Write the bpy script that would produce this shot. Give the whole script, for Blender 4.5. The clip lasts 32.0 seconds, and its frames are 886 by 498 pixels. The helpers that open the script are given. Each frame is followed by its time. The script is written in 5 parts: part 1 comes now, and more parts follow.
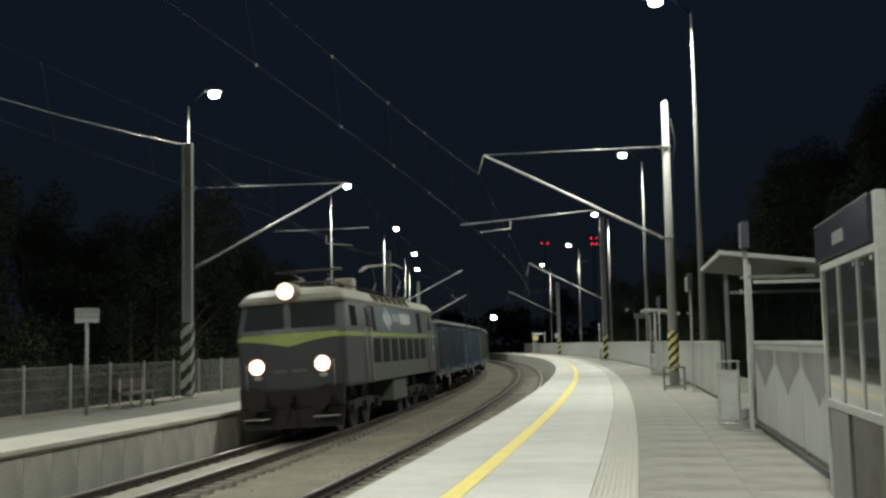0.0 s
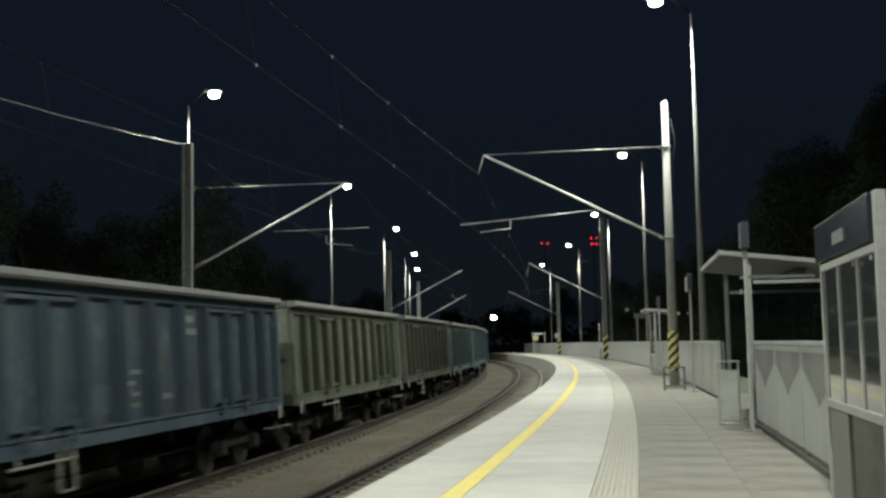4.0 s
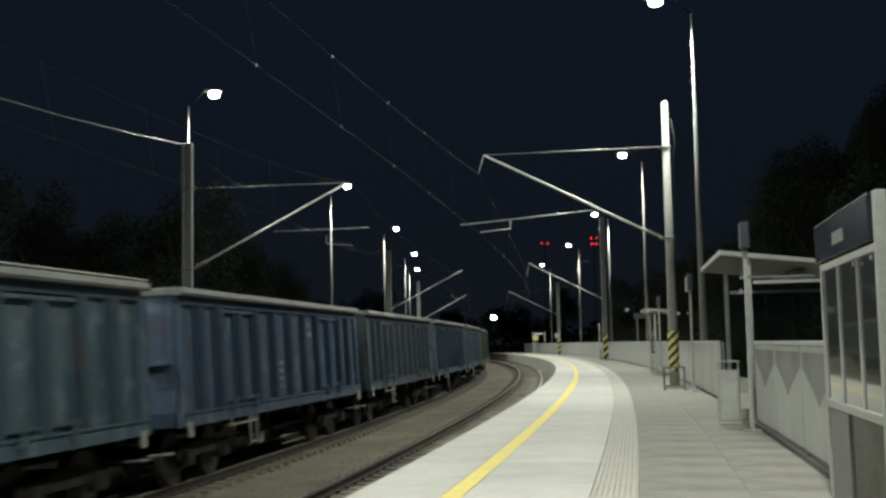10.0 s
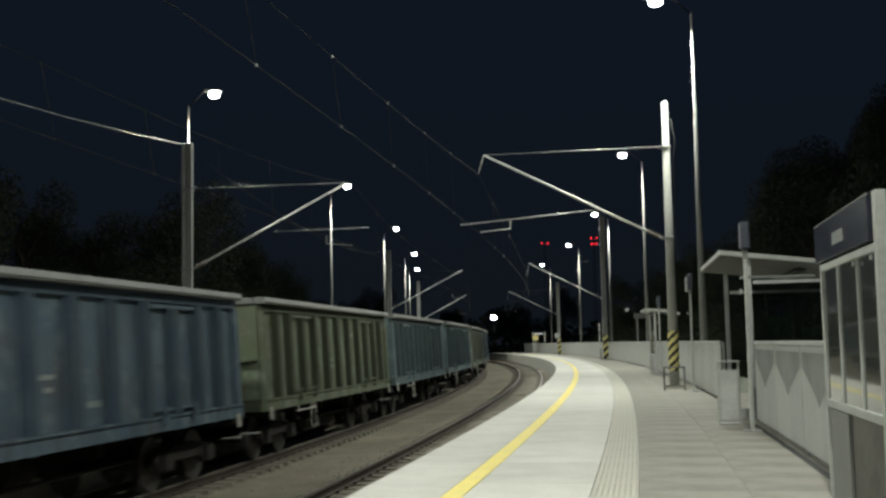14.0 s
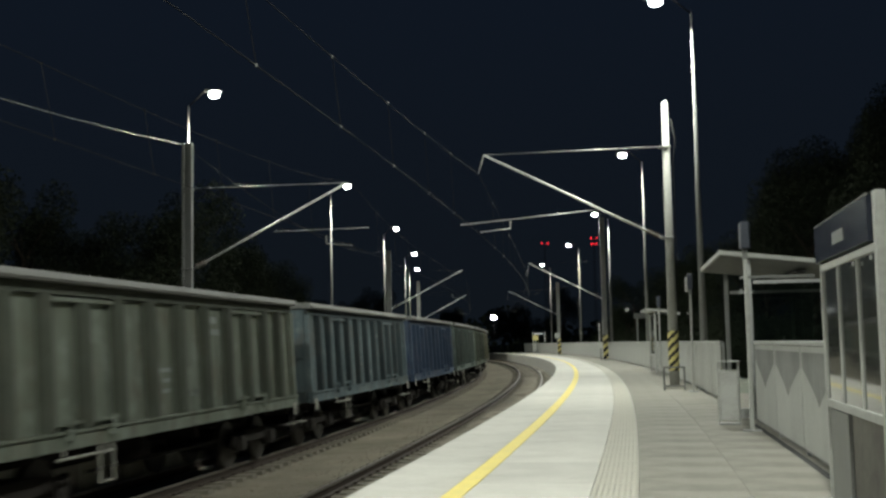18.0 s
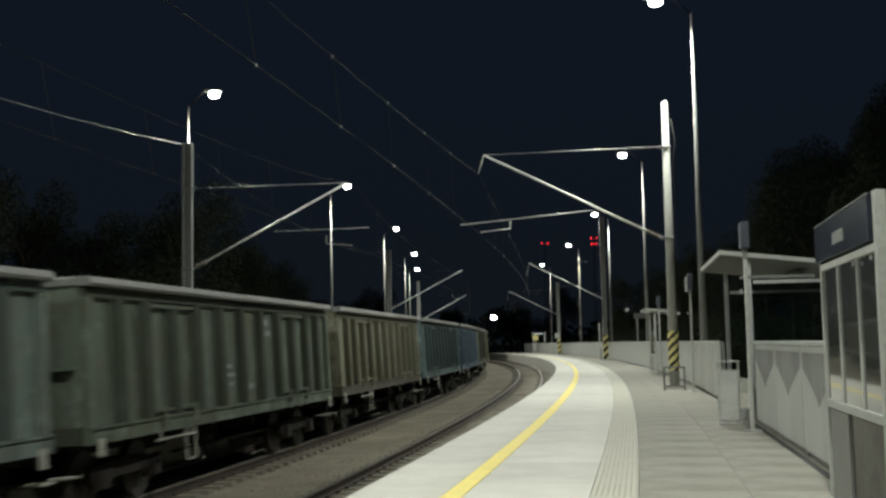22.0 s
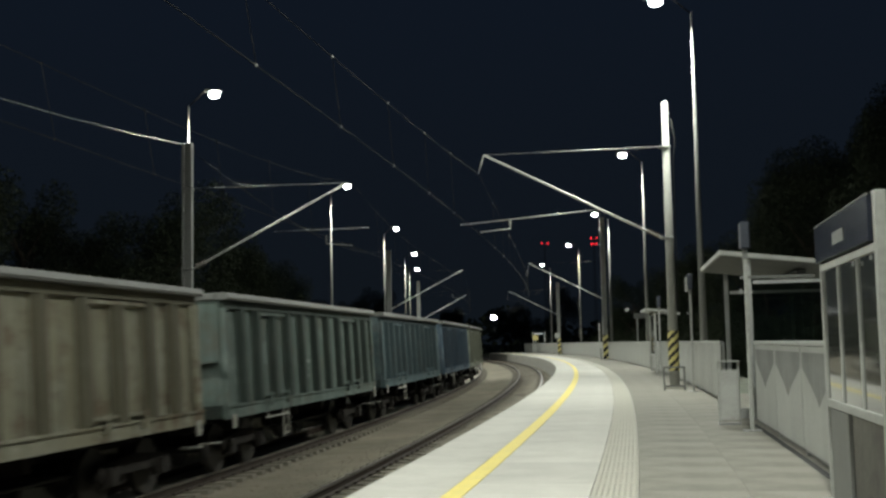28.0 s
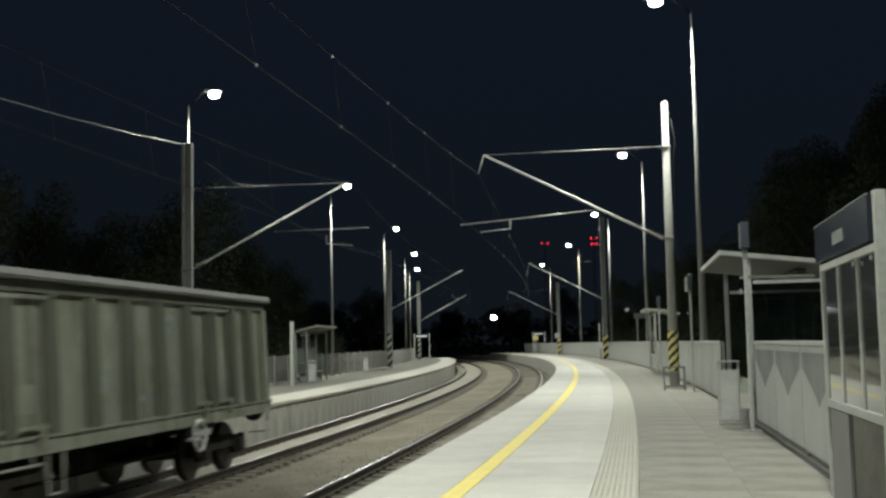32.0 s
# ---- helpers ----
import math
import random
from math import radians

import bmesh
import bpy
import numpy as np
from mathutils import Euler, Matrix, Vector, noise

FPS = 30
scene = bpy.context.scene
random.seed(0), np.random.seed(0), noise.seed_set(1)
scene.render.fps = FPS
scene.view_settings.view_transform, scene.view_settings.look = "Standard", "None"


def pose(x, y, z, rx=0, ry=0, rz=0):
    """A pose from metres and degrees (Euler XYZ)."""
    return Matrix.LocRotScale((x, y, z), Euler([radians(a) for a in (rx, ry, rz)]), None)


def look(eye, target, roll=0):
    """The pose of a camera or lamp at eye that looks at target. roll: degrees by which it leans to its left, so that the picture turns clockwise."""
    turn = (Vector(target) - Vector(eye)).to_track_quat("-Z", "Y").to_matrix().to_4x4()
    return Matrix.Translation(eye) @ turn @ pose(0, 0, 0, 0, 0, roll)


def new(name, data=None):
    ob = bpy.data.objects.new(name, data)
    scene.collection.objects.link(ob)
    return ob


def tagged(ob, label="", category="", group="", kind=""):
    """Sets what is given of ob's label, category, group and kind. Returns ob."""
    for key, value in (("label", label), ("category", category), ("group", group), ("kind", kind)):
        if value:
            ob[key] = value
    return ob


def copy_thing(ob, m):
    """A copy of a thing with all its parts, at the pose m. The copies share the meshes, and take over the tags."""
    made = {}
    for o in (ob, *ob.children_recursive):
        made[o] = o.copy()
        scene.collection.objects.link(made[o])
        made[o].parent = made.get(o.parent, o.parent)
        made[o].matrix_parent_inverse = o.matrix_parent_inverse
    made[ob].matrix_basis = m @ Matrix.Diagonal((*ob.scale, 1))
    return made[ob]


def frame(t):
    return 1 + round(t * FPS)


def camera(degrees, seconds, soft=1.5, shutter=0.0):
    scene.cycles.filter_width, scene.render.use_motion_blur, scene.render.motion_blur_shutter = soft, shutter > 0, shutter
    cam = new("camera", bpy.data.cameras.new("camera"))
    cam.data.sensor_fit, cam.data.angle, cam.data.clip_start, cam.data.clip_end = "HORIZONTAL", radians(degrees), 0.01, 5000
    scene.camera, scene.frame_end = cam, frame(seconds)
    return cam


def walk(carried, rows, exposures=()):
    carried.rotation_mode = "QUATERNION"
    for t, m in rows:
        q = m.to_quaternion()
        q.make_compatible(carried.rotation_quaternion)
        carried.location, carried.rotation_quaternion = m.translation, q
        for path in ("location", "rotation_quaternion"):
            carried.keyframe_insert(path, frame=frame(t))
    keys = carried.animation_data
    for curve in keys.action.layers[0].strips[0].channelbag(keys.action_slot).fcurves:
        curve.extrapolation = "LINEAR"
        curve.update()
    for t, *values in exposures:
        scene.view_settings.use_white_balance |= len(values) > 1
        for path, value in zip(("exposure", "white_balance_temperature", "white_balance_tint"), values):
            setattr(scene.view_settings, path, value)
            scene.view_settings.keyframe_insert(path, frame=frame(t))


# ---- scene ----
cam = camera(43.65, 32.0, soft=2.6, shutter=0.5)
EYE = (0.0, 0.0, 1.402)
TILT = radians(4.949)
AIM = (0.0, math.cos(TILT) * 20, 1.402 + math.sin(TILT) * 20)
walk(cam, [(0, look(EYE, AIM, -1.152)), (32, look(EYE, AIM, -1.152))])

# ---- the railway's line: a long left-hand curve ----
PSI, K0, K1, NEAR = 0.19255, -0.0014422, -2.5e-6, -4.525
GAP, CANT = 4.602, 0.0517
Z_NEAR, Z_FAR, Z_LEFT = -0.803, -1.008, -0.254
EDGE_R, EDGE_L = 1.571, -6.304
_S = np.linspace(-520, 560, 10801)
_H = PSI + K0 * _S + K1 * _S ** 2 / 2
_X = np.concatenate([[0], np.cumsum((np.sin(_H[1:]) + np.sin(_H[:-1])) / 2 * np.diff(_S))])
_Y = np.concatenate([[0], np.cumsum((np.cos(_H[1:]) + np.cos(_H[:-1])) / 2 * np.diff(_S))])
_X += NEAR - np.interp(0, _S, _X)
_Y -= np.interp(0, _S, _Y)
_A = _S * (1 + GAP * K0) + GAP * K1 * _S ** 2 / 2


def spot(s, off=0.0, z=0.0):
    """The place s metres along the near track, off metres to its right."""
    h = PSI + K0 * s + K1 * s * s / 2
    return Vector((float(np.interp(s, _S, _X)) + off * math.cos(h), float(np.interp(s, _S, _Y)) - off * math.sin(h), z))


def at(s, off=0.0, z=0.0, turn=0.0, lean=0.0):
    """A pose beside the track: x to the right of the line, y along it."""
    h = PSI + K0 * s + K1 * s * s / 2
    return Matrix.Translation(spot(s, off, z)) @ Matrix.Rotation(-h + radians(turn), 4, "Z") @ Matrix.Rotation(-lean, 4, "Y")


# ---- world and light ----
world = bpy.data.worlds.new("night_sky")
scene.world = world
world.use_nodes = True
wn = world.node_tree.nodes
bg = wn["Background"]
tc, sep, ramp = wn.new("ShaderNodeTexCoord"), wn.new("ShaderNodeSeparateXYZ"), wn.new("ShaderNodeValToRGB")
world.node_tree.links.new(tc.outputs["Generated"], sep.inputs[0])
world.node_tree.links.new(sep.outputs["Z"], ramp.inputs[0])
ramp.color_ramp.elements[0].color = (0.0052, 0.0075, 0.0105, 1)
ramp.color_ramp.elements[1].color = (0.0048, 0.0083, 0.0160, 1)
ramp.color_ramp.elements[1].position = 0.4
world.node_tree.links.new(ramp.outputs[0], bg.inputs[0])
bg.inputs[1].default_value = 1.0
LAMP_WATTS = 5600
LAMP_COLOUR = (0.955, 1.0, 0.905)


# ---- materials ----
def nodes_of(name):
    m = bpy.data.materials.new(name)
    m.use_nodes = True
    t = m.node_tree
    return m, t, t.nodes["Principled BSDF"]


def surface(name, base, dark, grain=20.0, blotch=0.8, rough=0.7, metal=0.0, bump=0.15, stretch=(1, 1, 1), amount=0.5, coat=0.0, random_shade=0.0, shine=0.5):
    """A worn surface: base colour broken by grain and by wide blotches of the dark colour."""
    m, t, p = nodes_of(name)
    n, l = t.nodes, t.links
    c = n.new("ShaderNodeTexCoord")
    mp = n.new("ShaderNodeMapping")
    mp.inputs["Scale"].default_value = stretch
    l.new(c.outputs["Object"], mp.inputs[0])
    fine, wide = n.new("ShaderNodeTexNoise"), n.new("ShaderNodeTexNoise")
    fine.inputs["Scale"].default_value, fine.inputs["Detail"].default_value = grain, 6
    wide.inputs["Scale"].default_value, wide.inputs["Detail"].default_value = blotch, 5
    wide.inputs["Roughness"].default_value = 0.65
    for x in (fine, wide):
        l.new(mp.outputs[0], x.inputs["Vector"])
    r = n.new("ShaderNodeValToRGB")
    r.color_ramp.elements[0].position, r.color_ramp.elements[1].position = 0.42, 0.68
    r.color_ramp.elements[0].color, r.color_ramp.elements[1].color = (0, 0, 0, 1), (amount, amount, amount, 1)
    l.new(wide.outputs[0], r.inputs[0])
    mix = n.new("ShaderNodeMix")
    mix.data_type = "RGBA"
    mix.inputs["A"].default_value, mix.inputs["B"].default_value = (*base, 1), (*dark, 1)
    l.new(r.outputs[0], mix.inputs["Factor"])
    g = n.new("ShaderNodeMapRange")
    g.inputs["To Min"].default_value, g.inputs["To Max"].default_value = 0.72, 1.25
    l.new(fine.outputs[0], g.inputs["Value"])
    mul = n.new("ShaderNodeVectorMath")
    mul.operation = "SCALE"
    l.new(mix.outputs["Result"], mul.inputs[0])
    out = g.outputs[0]
    if random_shade:
        oi = n.new("ShaderNodeObjectInfo")
        rr = n.new("ShaderNodeMapRange")
        rr.inputs["To Min"].default_value, rr.inputs["To Max"].default_value = 1 - random_shade, 1 + random_shade
        l.new(oi.outputs["Random"], rr.inputs["Value"])
        mm = n.new("ShaderNodeMath")
        mm.operation = "MULTIPLY"
        l.new(out, mm.inputs[0]), l.new(rr.outputs[0], mm.inputs[1])
        out = mm.outputs[0]
    l.new(out, mul.inputs["Scale"])
    l.new(mul.outputs[0], p.inputs["Base Color"])
    p.inputs["Roughness"].default_value, p.inputs["Metallic"].default_value = rough, metal
    p.inputs["Coat Weight"].default_value = coat
    p.inputs["Specular IOR Level"].default_value = shine
    b = n.new("ShaderNodeBump")
    b.inputs["Strength"].default_value, b.inputs["Distance"].default_value = bump, 0.02
    l.new(fine.outputs[0], b.inputs["Height"])
    l.new(b.outputs[0], p.inputs["Normal"])
    return m


def wagon_paint(name, colour, rust=0.4, fade=0.85):
    """Old wagon paint: vertical dirt streaks, rust blooms and chalky patches."""
    m, t, p = nodes_of(name)
    n, l = t.nodes, t.links
    c, oi = n.new("ShaderNodeTexCoord"), n.new("ShaderNodeObjectInfo")
    add = n.new("ShaderNodeVectorMath")
    add.operation = "MULTIPLY_ADD"
    sc = n.new("ShaderNodeVectorMath")
    sc.operation = "SCALE"
    sc.inputs[0].default_value = (37, 51, 23)
    l.new(oi.outputs["Random"], sc.inputs["Scale"])
    l.new(c.outputs["Object"], add.inputs[0])
    add.inputs[1].default_value = (1, 1, 1)
    l.new(sc.outputs[0], add.inputs[2])
    mp = n.new("ShaderNodeMapping")
    mp.inputs["Scale"].default_value = (5, 5, 0.35)
    l.new(add.outputs[0], mp.inputs[0])
    streak, bloom, chalk = (n.new("ShaderNodeTexNoise") for _ in range(3))
    streak.inputs["Scale"].default_value, streak.inputs["Detail"].default_value = 1.0, 6
    bloom.inputs["Scale"].default_value, bloom.inputs["Detail"].default_value, bloom.inputs["Roughness"].default_value = 1.5, 8, 0.72
    chalk.inputs["Scale"].default_value, chalk.inputs["Detail"].default_value = 0.7, 4
    l.new(mp.outputs[0], streak.inputs["Vector"])
    l.new(add.outputs[0], bloom.inputs["Vector"]), l.new(add.outputs[0], chalk.inputs["Vector"])

    def step(src, lo, hi, top):
        r = n.new("ShaderNodeMapRange")
        for k, v in (("From Min", lo), ("From Max", hi), ("To Max", top)):
            r.inputs[k].default_value = v
        l.new(src, r.inputs["Value"])
        return r.outputs[0]

    def mixed(a, b, f):
        x = n.new("ShaderNodeMix")
        x.data_type = "RGBA"
        if isinstance(a, tuple):
            x.inputs["A"].default_value = (*a, 1)
        else:
            l.new(a, x.inputs["A"])
        x.inputs["B"].default_value = (*b, 1)
        l.new(f, x.inputs["Factor"])
        return x.outputs["Result"]

    grey = sum(colour) / 3
    colour = tuple(0.86 * v + 0.14 * grey for v in colour)
    pale = tuple(0.9 * v + 0.1 * grey + k for v, k in zip(colour, (0.018, 0.024, 0.025)))
    dirt = tuple(0.42 * v + 0.012 for v in colour)
    col = mixed(colour, pale, step(chalk.outputs[0], 0.35, 0.62, fade))
    scuff = n.new("ShaderNodeTexNoise")
    scuff.inputs["Scale"].default_value, scuff.inputs["Detail"].default_value, scuff.inputs["Roughness"].default_value = 2.1, 7, 0.66
    l.new(add.outputs[0], scuff.inputs["Vector"])
    worn = tuple(0.8 * v + 0.2 * grey + k for v, k in zip(colour, (0.068, 0.08, 0.076)))
    col = mixed(col, worn, step(scuff.outputs[0], 0.52, 0.66, fade))
    col = mixed(col, dirt, step(streak.outputs[0], 0.5, 0.72, 0.75))
    col = mixed(col, (0.08, 0.052, 0.032), step(bloom.outputs[0], 0.5, 0.63, rust))
    scrape = tuple(1.25 * v + 0.2 * grey + 0.03 for v in colour)
    col = mixed(col, scrape, step(scuff.outputs[0], 0.63, 0.71, rust * 0.7))
    l.new(col, p.inputs["Base Color"])
    p.inputs["Roughness"].default_value = 0.78
    l.new(step(bloom.outputs[0], 0.3, 0.8, 0.18), p.inputs["Specular IOR Level"])
    b = n.new("ShaderNodeBump")
    b.inputs["Strength"].default_value, b.inputs["Distance"].default_value = 0.25, 0.02
    l.new(bloom.outputs[0], b.inputs["Height"])
    l.new(b.outputs[0], p.inputs["Normal"])
    return m


def glow(name, colour, strength):
    m, t, p = nodes_of(name)
    p.inputs["Base Color"].default_value = (*colour, 1)
    p.inputs["Emission Color"].default_value, p.inputs["Emission Strength"].default_value = (*colour, 1), strength
    return m


def glass(name, tint, rough=0.04, through_it=0.0):
    m, t, p = nodes_of(name)
    p.inputs["Base Color"].default_value = (*tint, 1)
    p.inputs["Roughness"].default_value, p.inputs["Transmission Weight"].default_value = rough, through_it
    p.inputs["IOR"].default_value = 1.5
    return m


def clear_pane(name):
    """Thin clear glass: seen through, with a gloss that grows at a slant."""
    m, t, p = nodes_of(name)
    n, l = t.nodes, t.links
    clear, gloss, mix, fr = n.new("ShaderNodeBsdfTransparent"), n.new("ShaderNodeBsdfGlossy"), n.new("ShaderNodeMixShader"), n.new("ShaderNodeFresnel")
    clear.inputs[0].default_value, gloss.inputs["Roughness"].default_value = (0.86, 0.9, 0.88, 1), 0.03
    l.new(fr.outputs[0], mix.inputs[0]), l.new(clear.outputs[0], mix.inputs[1]), l.new(gloss.outputs[0], mix.inputs[2])
    l.new(mix.outputs[0], n["Material Output"].inputs[0])
    return m


M_SLAB = surface("light_concrete_slab", (0.49, 0.48, 0.435), (0.36, 0.35, 0.315), 60, 1.1, 0.85, bump=0.08, amount=0.6, random_shade=0.075)
M_PAVER = surface("grey_paving", (0.238, 0.226, 0.192), (0.145, 0.136, 0.112), 40, 0.9, 0.9, bump=0.2, amount=0.85, random_shade=0.06)
M_OLDPAVE = surface("dark_old_paving", (0.135, 0.13, 0.105), (0.085, 0.083, 0.064), 30, 0.9, 0.95, bump=0.2, amount=0.85, random_shade=0.08)
M_TACTILE = surface("tactile_concrete", (0.41, 0.395, 0.338), (0.32, 0.31, 0.265), 50, 1.2, 0.9, bump=0.15)
M_YELLOW = surface("yellow_line_paint", (0.74, 0.61, 0.15), (0.58, 0.49, 0.17), 45, 2.0, 0.7, bump=0.1)
M_JOINT = surface("joint_sand", (0.17, 0.16, 0.138), (0.12, 0.114, 0.1), 60, 3, 0.95)
M_WALL = surface("retaining_wall_concrete", (0.36, 0.35, 0.31), (0.23, 0.22, 0.19), 18, 0.9, 0.9, bump=0.2, amount=0.6, random_shade=0.07)
M_BALLAST = surface("crushed_stone_bed", (0.232, 0.209, 0.16), (0.135, 0.12, 0.09), 26, 0.45, 0.95, bump=0.35, amount=0.85, shine=0.15)
M_STONE = surface("crushed_stone", (0.225, 0.203, 0.155), (0.175, 0.157, 0.118), 9, 0.6, 0.95, bump=0.2, amount=0.8, shine=0.15)
M_RAIL = surface("rusty_rail_side", (0.05, 0.038, 0.03), (0.03, 0.025, 0.021), 30, 2, 0.75, 0.3, shine=0.2)
M_RAILTOP = surface("polished_rail_head", (0.26, 0.24, 0.22), (0.17, 0.15, 0.13), 30, 2, 0.45, 0.85, 0.03)
M_SLEEPER = surface("sleeper_concrete", (0.17, 0.155, 0.125), (0.11, 0.098, 0.08), 25, 2, 0.9, random_shade=0.12, shine=0.2)
M_GROUND = surface("dark_grass_ground", (0.035, 0.042, 0.02), (0.05, 0.043, 0.03), 3, 0.08, 0.95, bump=0.6, shine=0.1)
M_GALV = surface("galvanised_steel", (0.36, 0.365, 0.355), (0.26, 0.265, 0.255), 14, 1.5, 0.45, 0.75, 0.04)
M_BRIGHT = surface("bright_galvanised_tube", (0.56, 0.57, 0.555), (0.45, 0.455, 0.44), 14, 1.5, 0.5, 0.3, 0.03)
M_POLE = surface("pale_pole_steel", (0.175, 0.179, 0.168), (0.125, 0.128, 0.119), 12, 1.0, 0.6, 0.1, 0.04, shine=0.3)
M_CONCRETE_POLE = surface("spun_concrete_mast", (0.225, 0.225, 0.205), (0.165, 0.165, 0.15), 30, 0.8, 0.85, bump=0.1, stretch=(1, 1, 0.25))
M_MAST = surface("weathered_steel_mast", (0.16, 0.164, 0.155), (0.105, 0.105, 0.097), 18, 1, 0.7, 0.2)
M_WIRE = surface("copper_alloy_wire", (0.011, 0.0105, 0.0095), (0.008, 0.0072, 0.0065), 30, 3, 0.85, 0.0, shine=0.2)
M_PAN = surface("dull_pantograph_steel", (0.045, 0.04, 0.035), (0.03, 0.026, 0.022), 20, 2, 0.5, 0.5)
M_FENCE = surface("perforated_fence_sheet", (0.37, 0.375, 0.345), (0.26, 0.262, 0.24), 120, 0.9, 0.6, 0.25, 0.1, stretch=(1, 1, 0.3))
M_MESHWIRE = surface("galvanised_mesh_wire", (0.3, 0.3, 0.275), (0.2, 0.2, 0.18), 30, 1, 0.55, 0.4)
M_FILM = surface("grey_frosted_film", (0.16, 0.162, 0.15), (0.115, 0.115, 0.107), 40, 2, 0.5)
M_WHITE = surface("white_powder_coat", (0.31, 0.315, 0.29), (0.235, 0.236, 0.217), 20, 1.2, 0.5, 0.0, 0.03)
M_NAVY = surface("navy_sign_face", (0.014, 0.017, 0.026), (0.02, 0.022, 0.032), 20, 2, 0.12, 0, 0.0, shine=0.35)
M_POSTBOX = surface("blue_grey_sign_box", (0.04, 0.046, 0.06), (0.028, 0.031, 0.04), 20, 2, 0.6, shine=0.25)
M_BLACK = surface("black_paint", (0.02, 0.02, 0.02), (0.045, 0.043, 0.04), 20, 2, 0.7, shine=0.15)
M_PALEBAND = surface("worn_pale_band_paint", (0.22, 0.235, 0.19), (0.12, 0.125, 0.1), 20, 3, 0.7)
M_BIN = surface("pale_bin_steel", (0.36, 0.362, 0.34), (0.22, 0.22, 0.2), 45, 2.5, 0.6, 0.1, 0.05, amount=0.8)
M_HAZARD = surface("yellow_hazard_paint", (0.5, 0.43, 0.15), (0.36, 0.31, 0.13), 20, 3, 0.6)
M_SIGNYELLOW = surface("faded_yellow_sign", (0.36, 0.31, 0.12), (0.27, 0.23, 0.1), 20, 3, 0.6)
M_BARS = surface("pale_lettering", (0.62, 0.63, 0.62), (0.45, 0.46, 0.46), 20, 2, 0.6)
M_PANE = glass("dark_display_glass", (0.02, 0.023, 0.024))
M_CASEPANE = glass("dull_case_glass", (0.045, 0.048, 0.043), 0.05)
M_SHELTERGLASS = clear_pane("shelter_glass")
# Grey of a sign board and fittings; also the shade under shelter roofs.
M_GREYSHADE = surface("dull_grey_shade_sheet", (0.15, 0.152, 0.14), (0.1, 0.1, 0.092), 10, 1.2, 0.8, shine=0.2)
M_FENCESHADE = surface("dull_fence_shade", (0.165, 0.168, 0.155), (0.1, 0.101, 0.093), 30, 2.4, 0.7, amount=0.9, stretch=(1, 1, 0.5))
M_LOWER = surface("dull_brown_sheet", (0.105, 0.1, 0.083), (0.055, 0.05, 0.042), 14, 2.2, 0.85, amount=0.9)
M_DUST = surface("dusty_ballast_infill", (0.27, 0.25, 0.20), (0.17, 0.155, 0.125), 14, 0.9, 0.95, bump=0.7, amount=0.6)
M_BARK = surface("bark", (0.06, 0.048, 0.035), (0.03, 0.025, 0.02), 12, 2, 0.9, bump=0.6, shine=0.1)
M_LEAF = surface("leaf_green", (0.024, 0.031, 0.017), (0.019, 0.024, 0.013), 3, 0.5, 0.8, shine=0.15)
M_LAMP = glow("led_lamp_glow", (0.95, 1.0, 0.97), 22)
M_FARLAMP = glow("far_lamp_glow", (0.95, 0.98, 1.0), 80)
M_RED = glow("red_warning_glow", (1.0, 0.02, 0.03), 3.5)
M_HEAD = glow("headlight_glow", (1.0, 0.82, 0.66), 30)
M_HALO = glow("warm_halo_glow", (1.0, 0.52, 0.30), 1.6)
M_UNDER = surface("dark_grimy_running_gear", (0.018, 0.016, 0.0145), (0.03, 0.026, 0.021), 14, 2, 0.9, 0.0, shine=0.12)
M_TREAD = surface("worn_wheel_steel", (0.045, 0.041, 0.037), (0.04, 0.035, 0.03), 12, 2, 0.6, 0.5)
M_RIM = surface("scuffed_grey_top_rail", (0.135, 0.138, 0.13), (0.075, 0.073, 0.066), 12, 0.9, 0.6, 0.2, 0.1, shine=0.3)
M_SILL = surface("dusty_wagon_sill", (0.078, 0.07, 0.058), (0.042, 0.036, 0.03), 9, 0.8, 0.85, bump=0.2, amount=0.7, shine=0.15)
M_BROWN = surface("brown_bench_slats", (0.075, 0.048, 0.037), (0.05, 0.034, 0.028), 12, 2, 0.7)
M_CAP = surface("pale_cap_paint", (0.26, 0.27, 0.22), (0.18, 0.18, 0.15), 12, 1.2, 0.7)
M_STEP = surface("pale_step_paint", (0.23, 0.23, 0.2), (0.13, 0.115, 0.093), 15, 3, 0.7)
M_LOCO_LOW = surface("graphite_loco_paint", (0.03, 0.028, 0.033), (0.042, 0.04, 0.042), 10, 0.6, 0.5, 0, 0.04, coat=0.1, shine=0.25)
M_LOCO_SKIRT = surface("grey_loco_paint", (0.061, 0.066, 0.057), (0.042, 0.045, 0.038), 10, 0.6, 0.55, 0, 0.04, shine=0.22)
M_LOCO_UP = surface("blue_grey_loco_paint", (0.05, 0.07, 0.098), (0.042, 0.056, 0.074), 10, 0.5, 0.45, 0, 0.03, coat=0.15, shine=0.25)
M_LOCO_GREY = surface("dull_grey_loco_panel", (0.059, 0.066, 0.06), (0.042, 0.047, 0.042), 10, 0.5, 0.45, 0, 0.03, shine=0.22)
M_LIME = surface("lime_stripe_paint", (0.165, 0.21, 0.04), (0.12, 0.15, 0.042), 10, 1, 0.5, 0, 0.02)
M_ROOF = surface("pale_grey_roof_paint", (0.175, 0.168, 0.132), (0.105, 0.097, 0.075), 10, 1.1, 0.6, 0, 0.05, shine=0.2)
M_LIVERY = surface("faded_pale_lettering", (0.31, 0.325, 0.315), (0.2, 0.21, 0.2), 12, 2, 0.6)
M_FAINT = surface("faint_grey_lettering", (0.2, 0.21, 0.2), (0.13, 0.14, 0.135), 12, 2, 0.6)
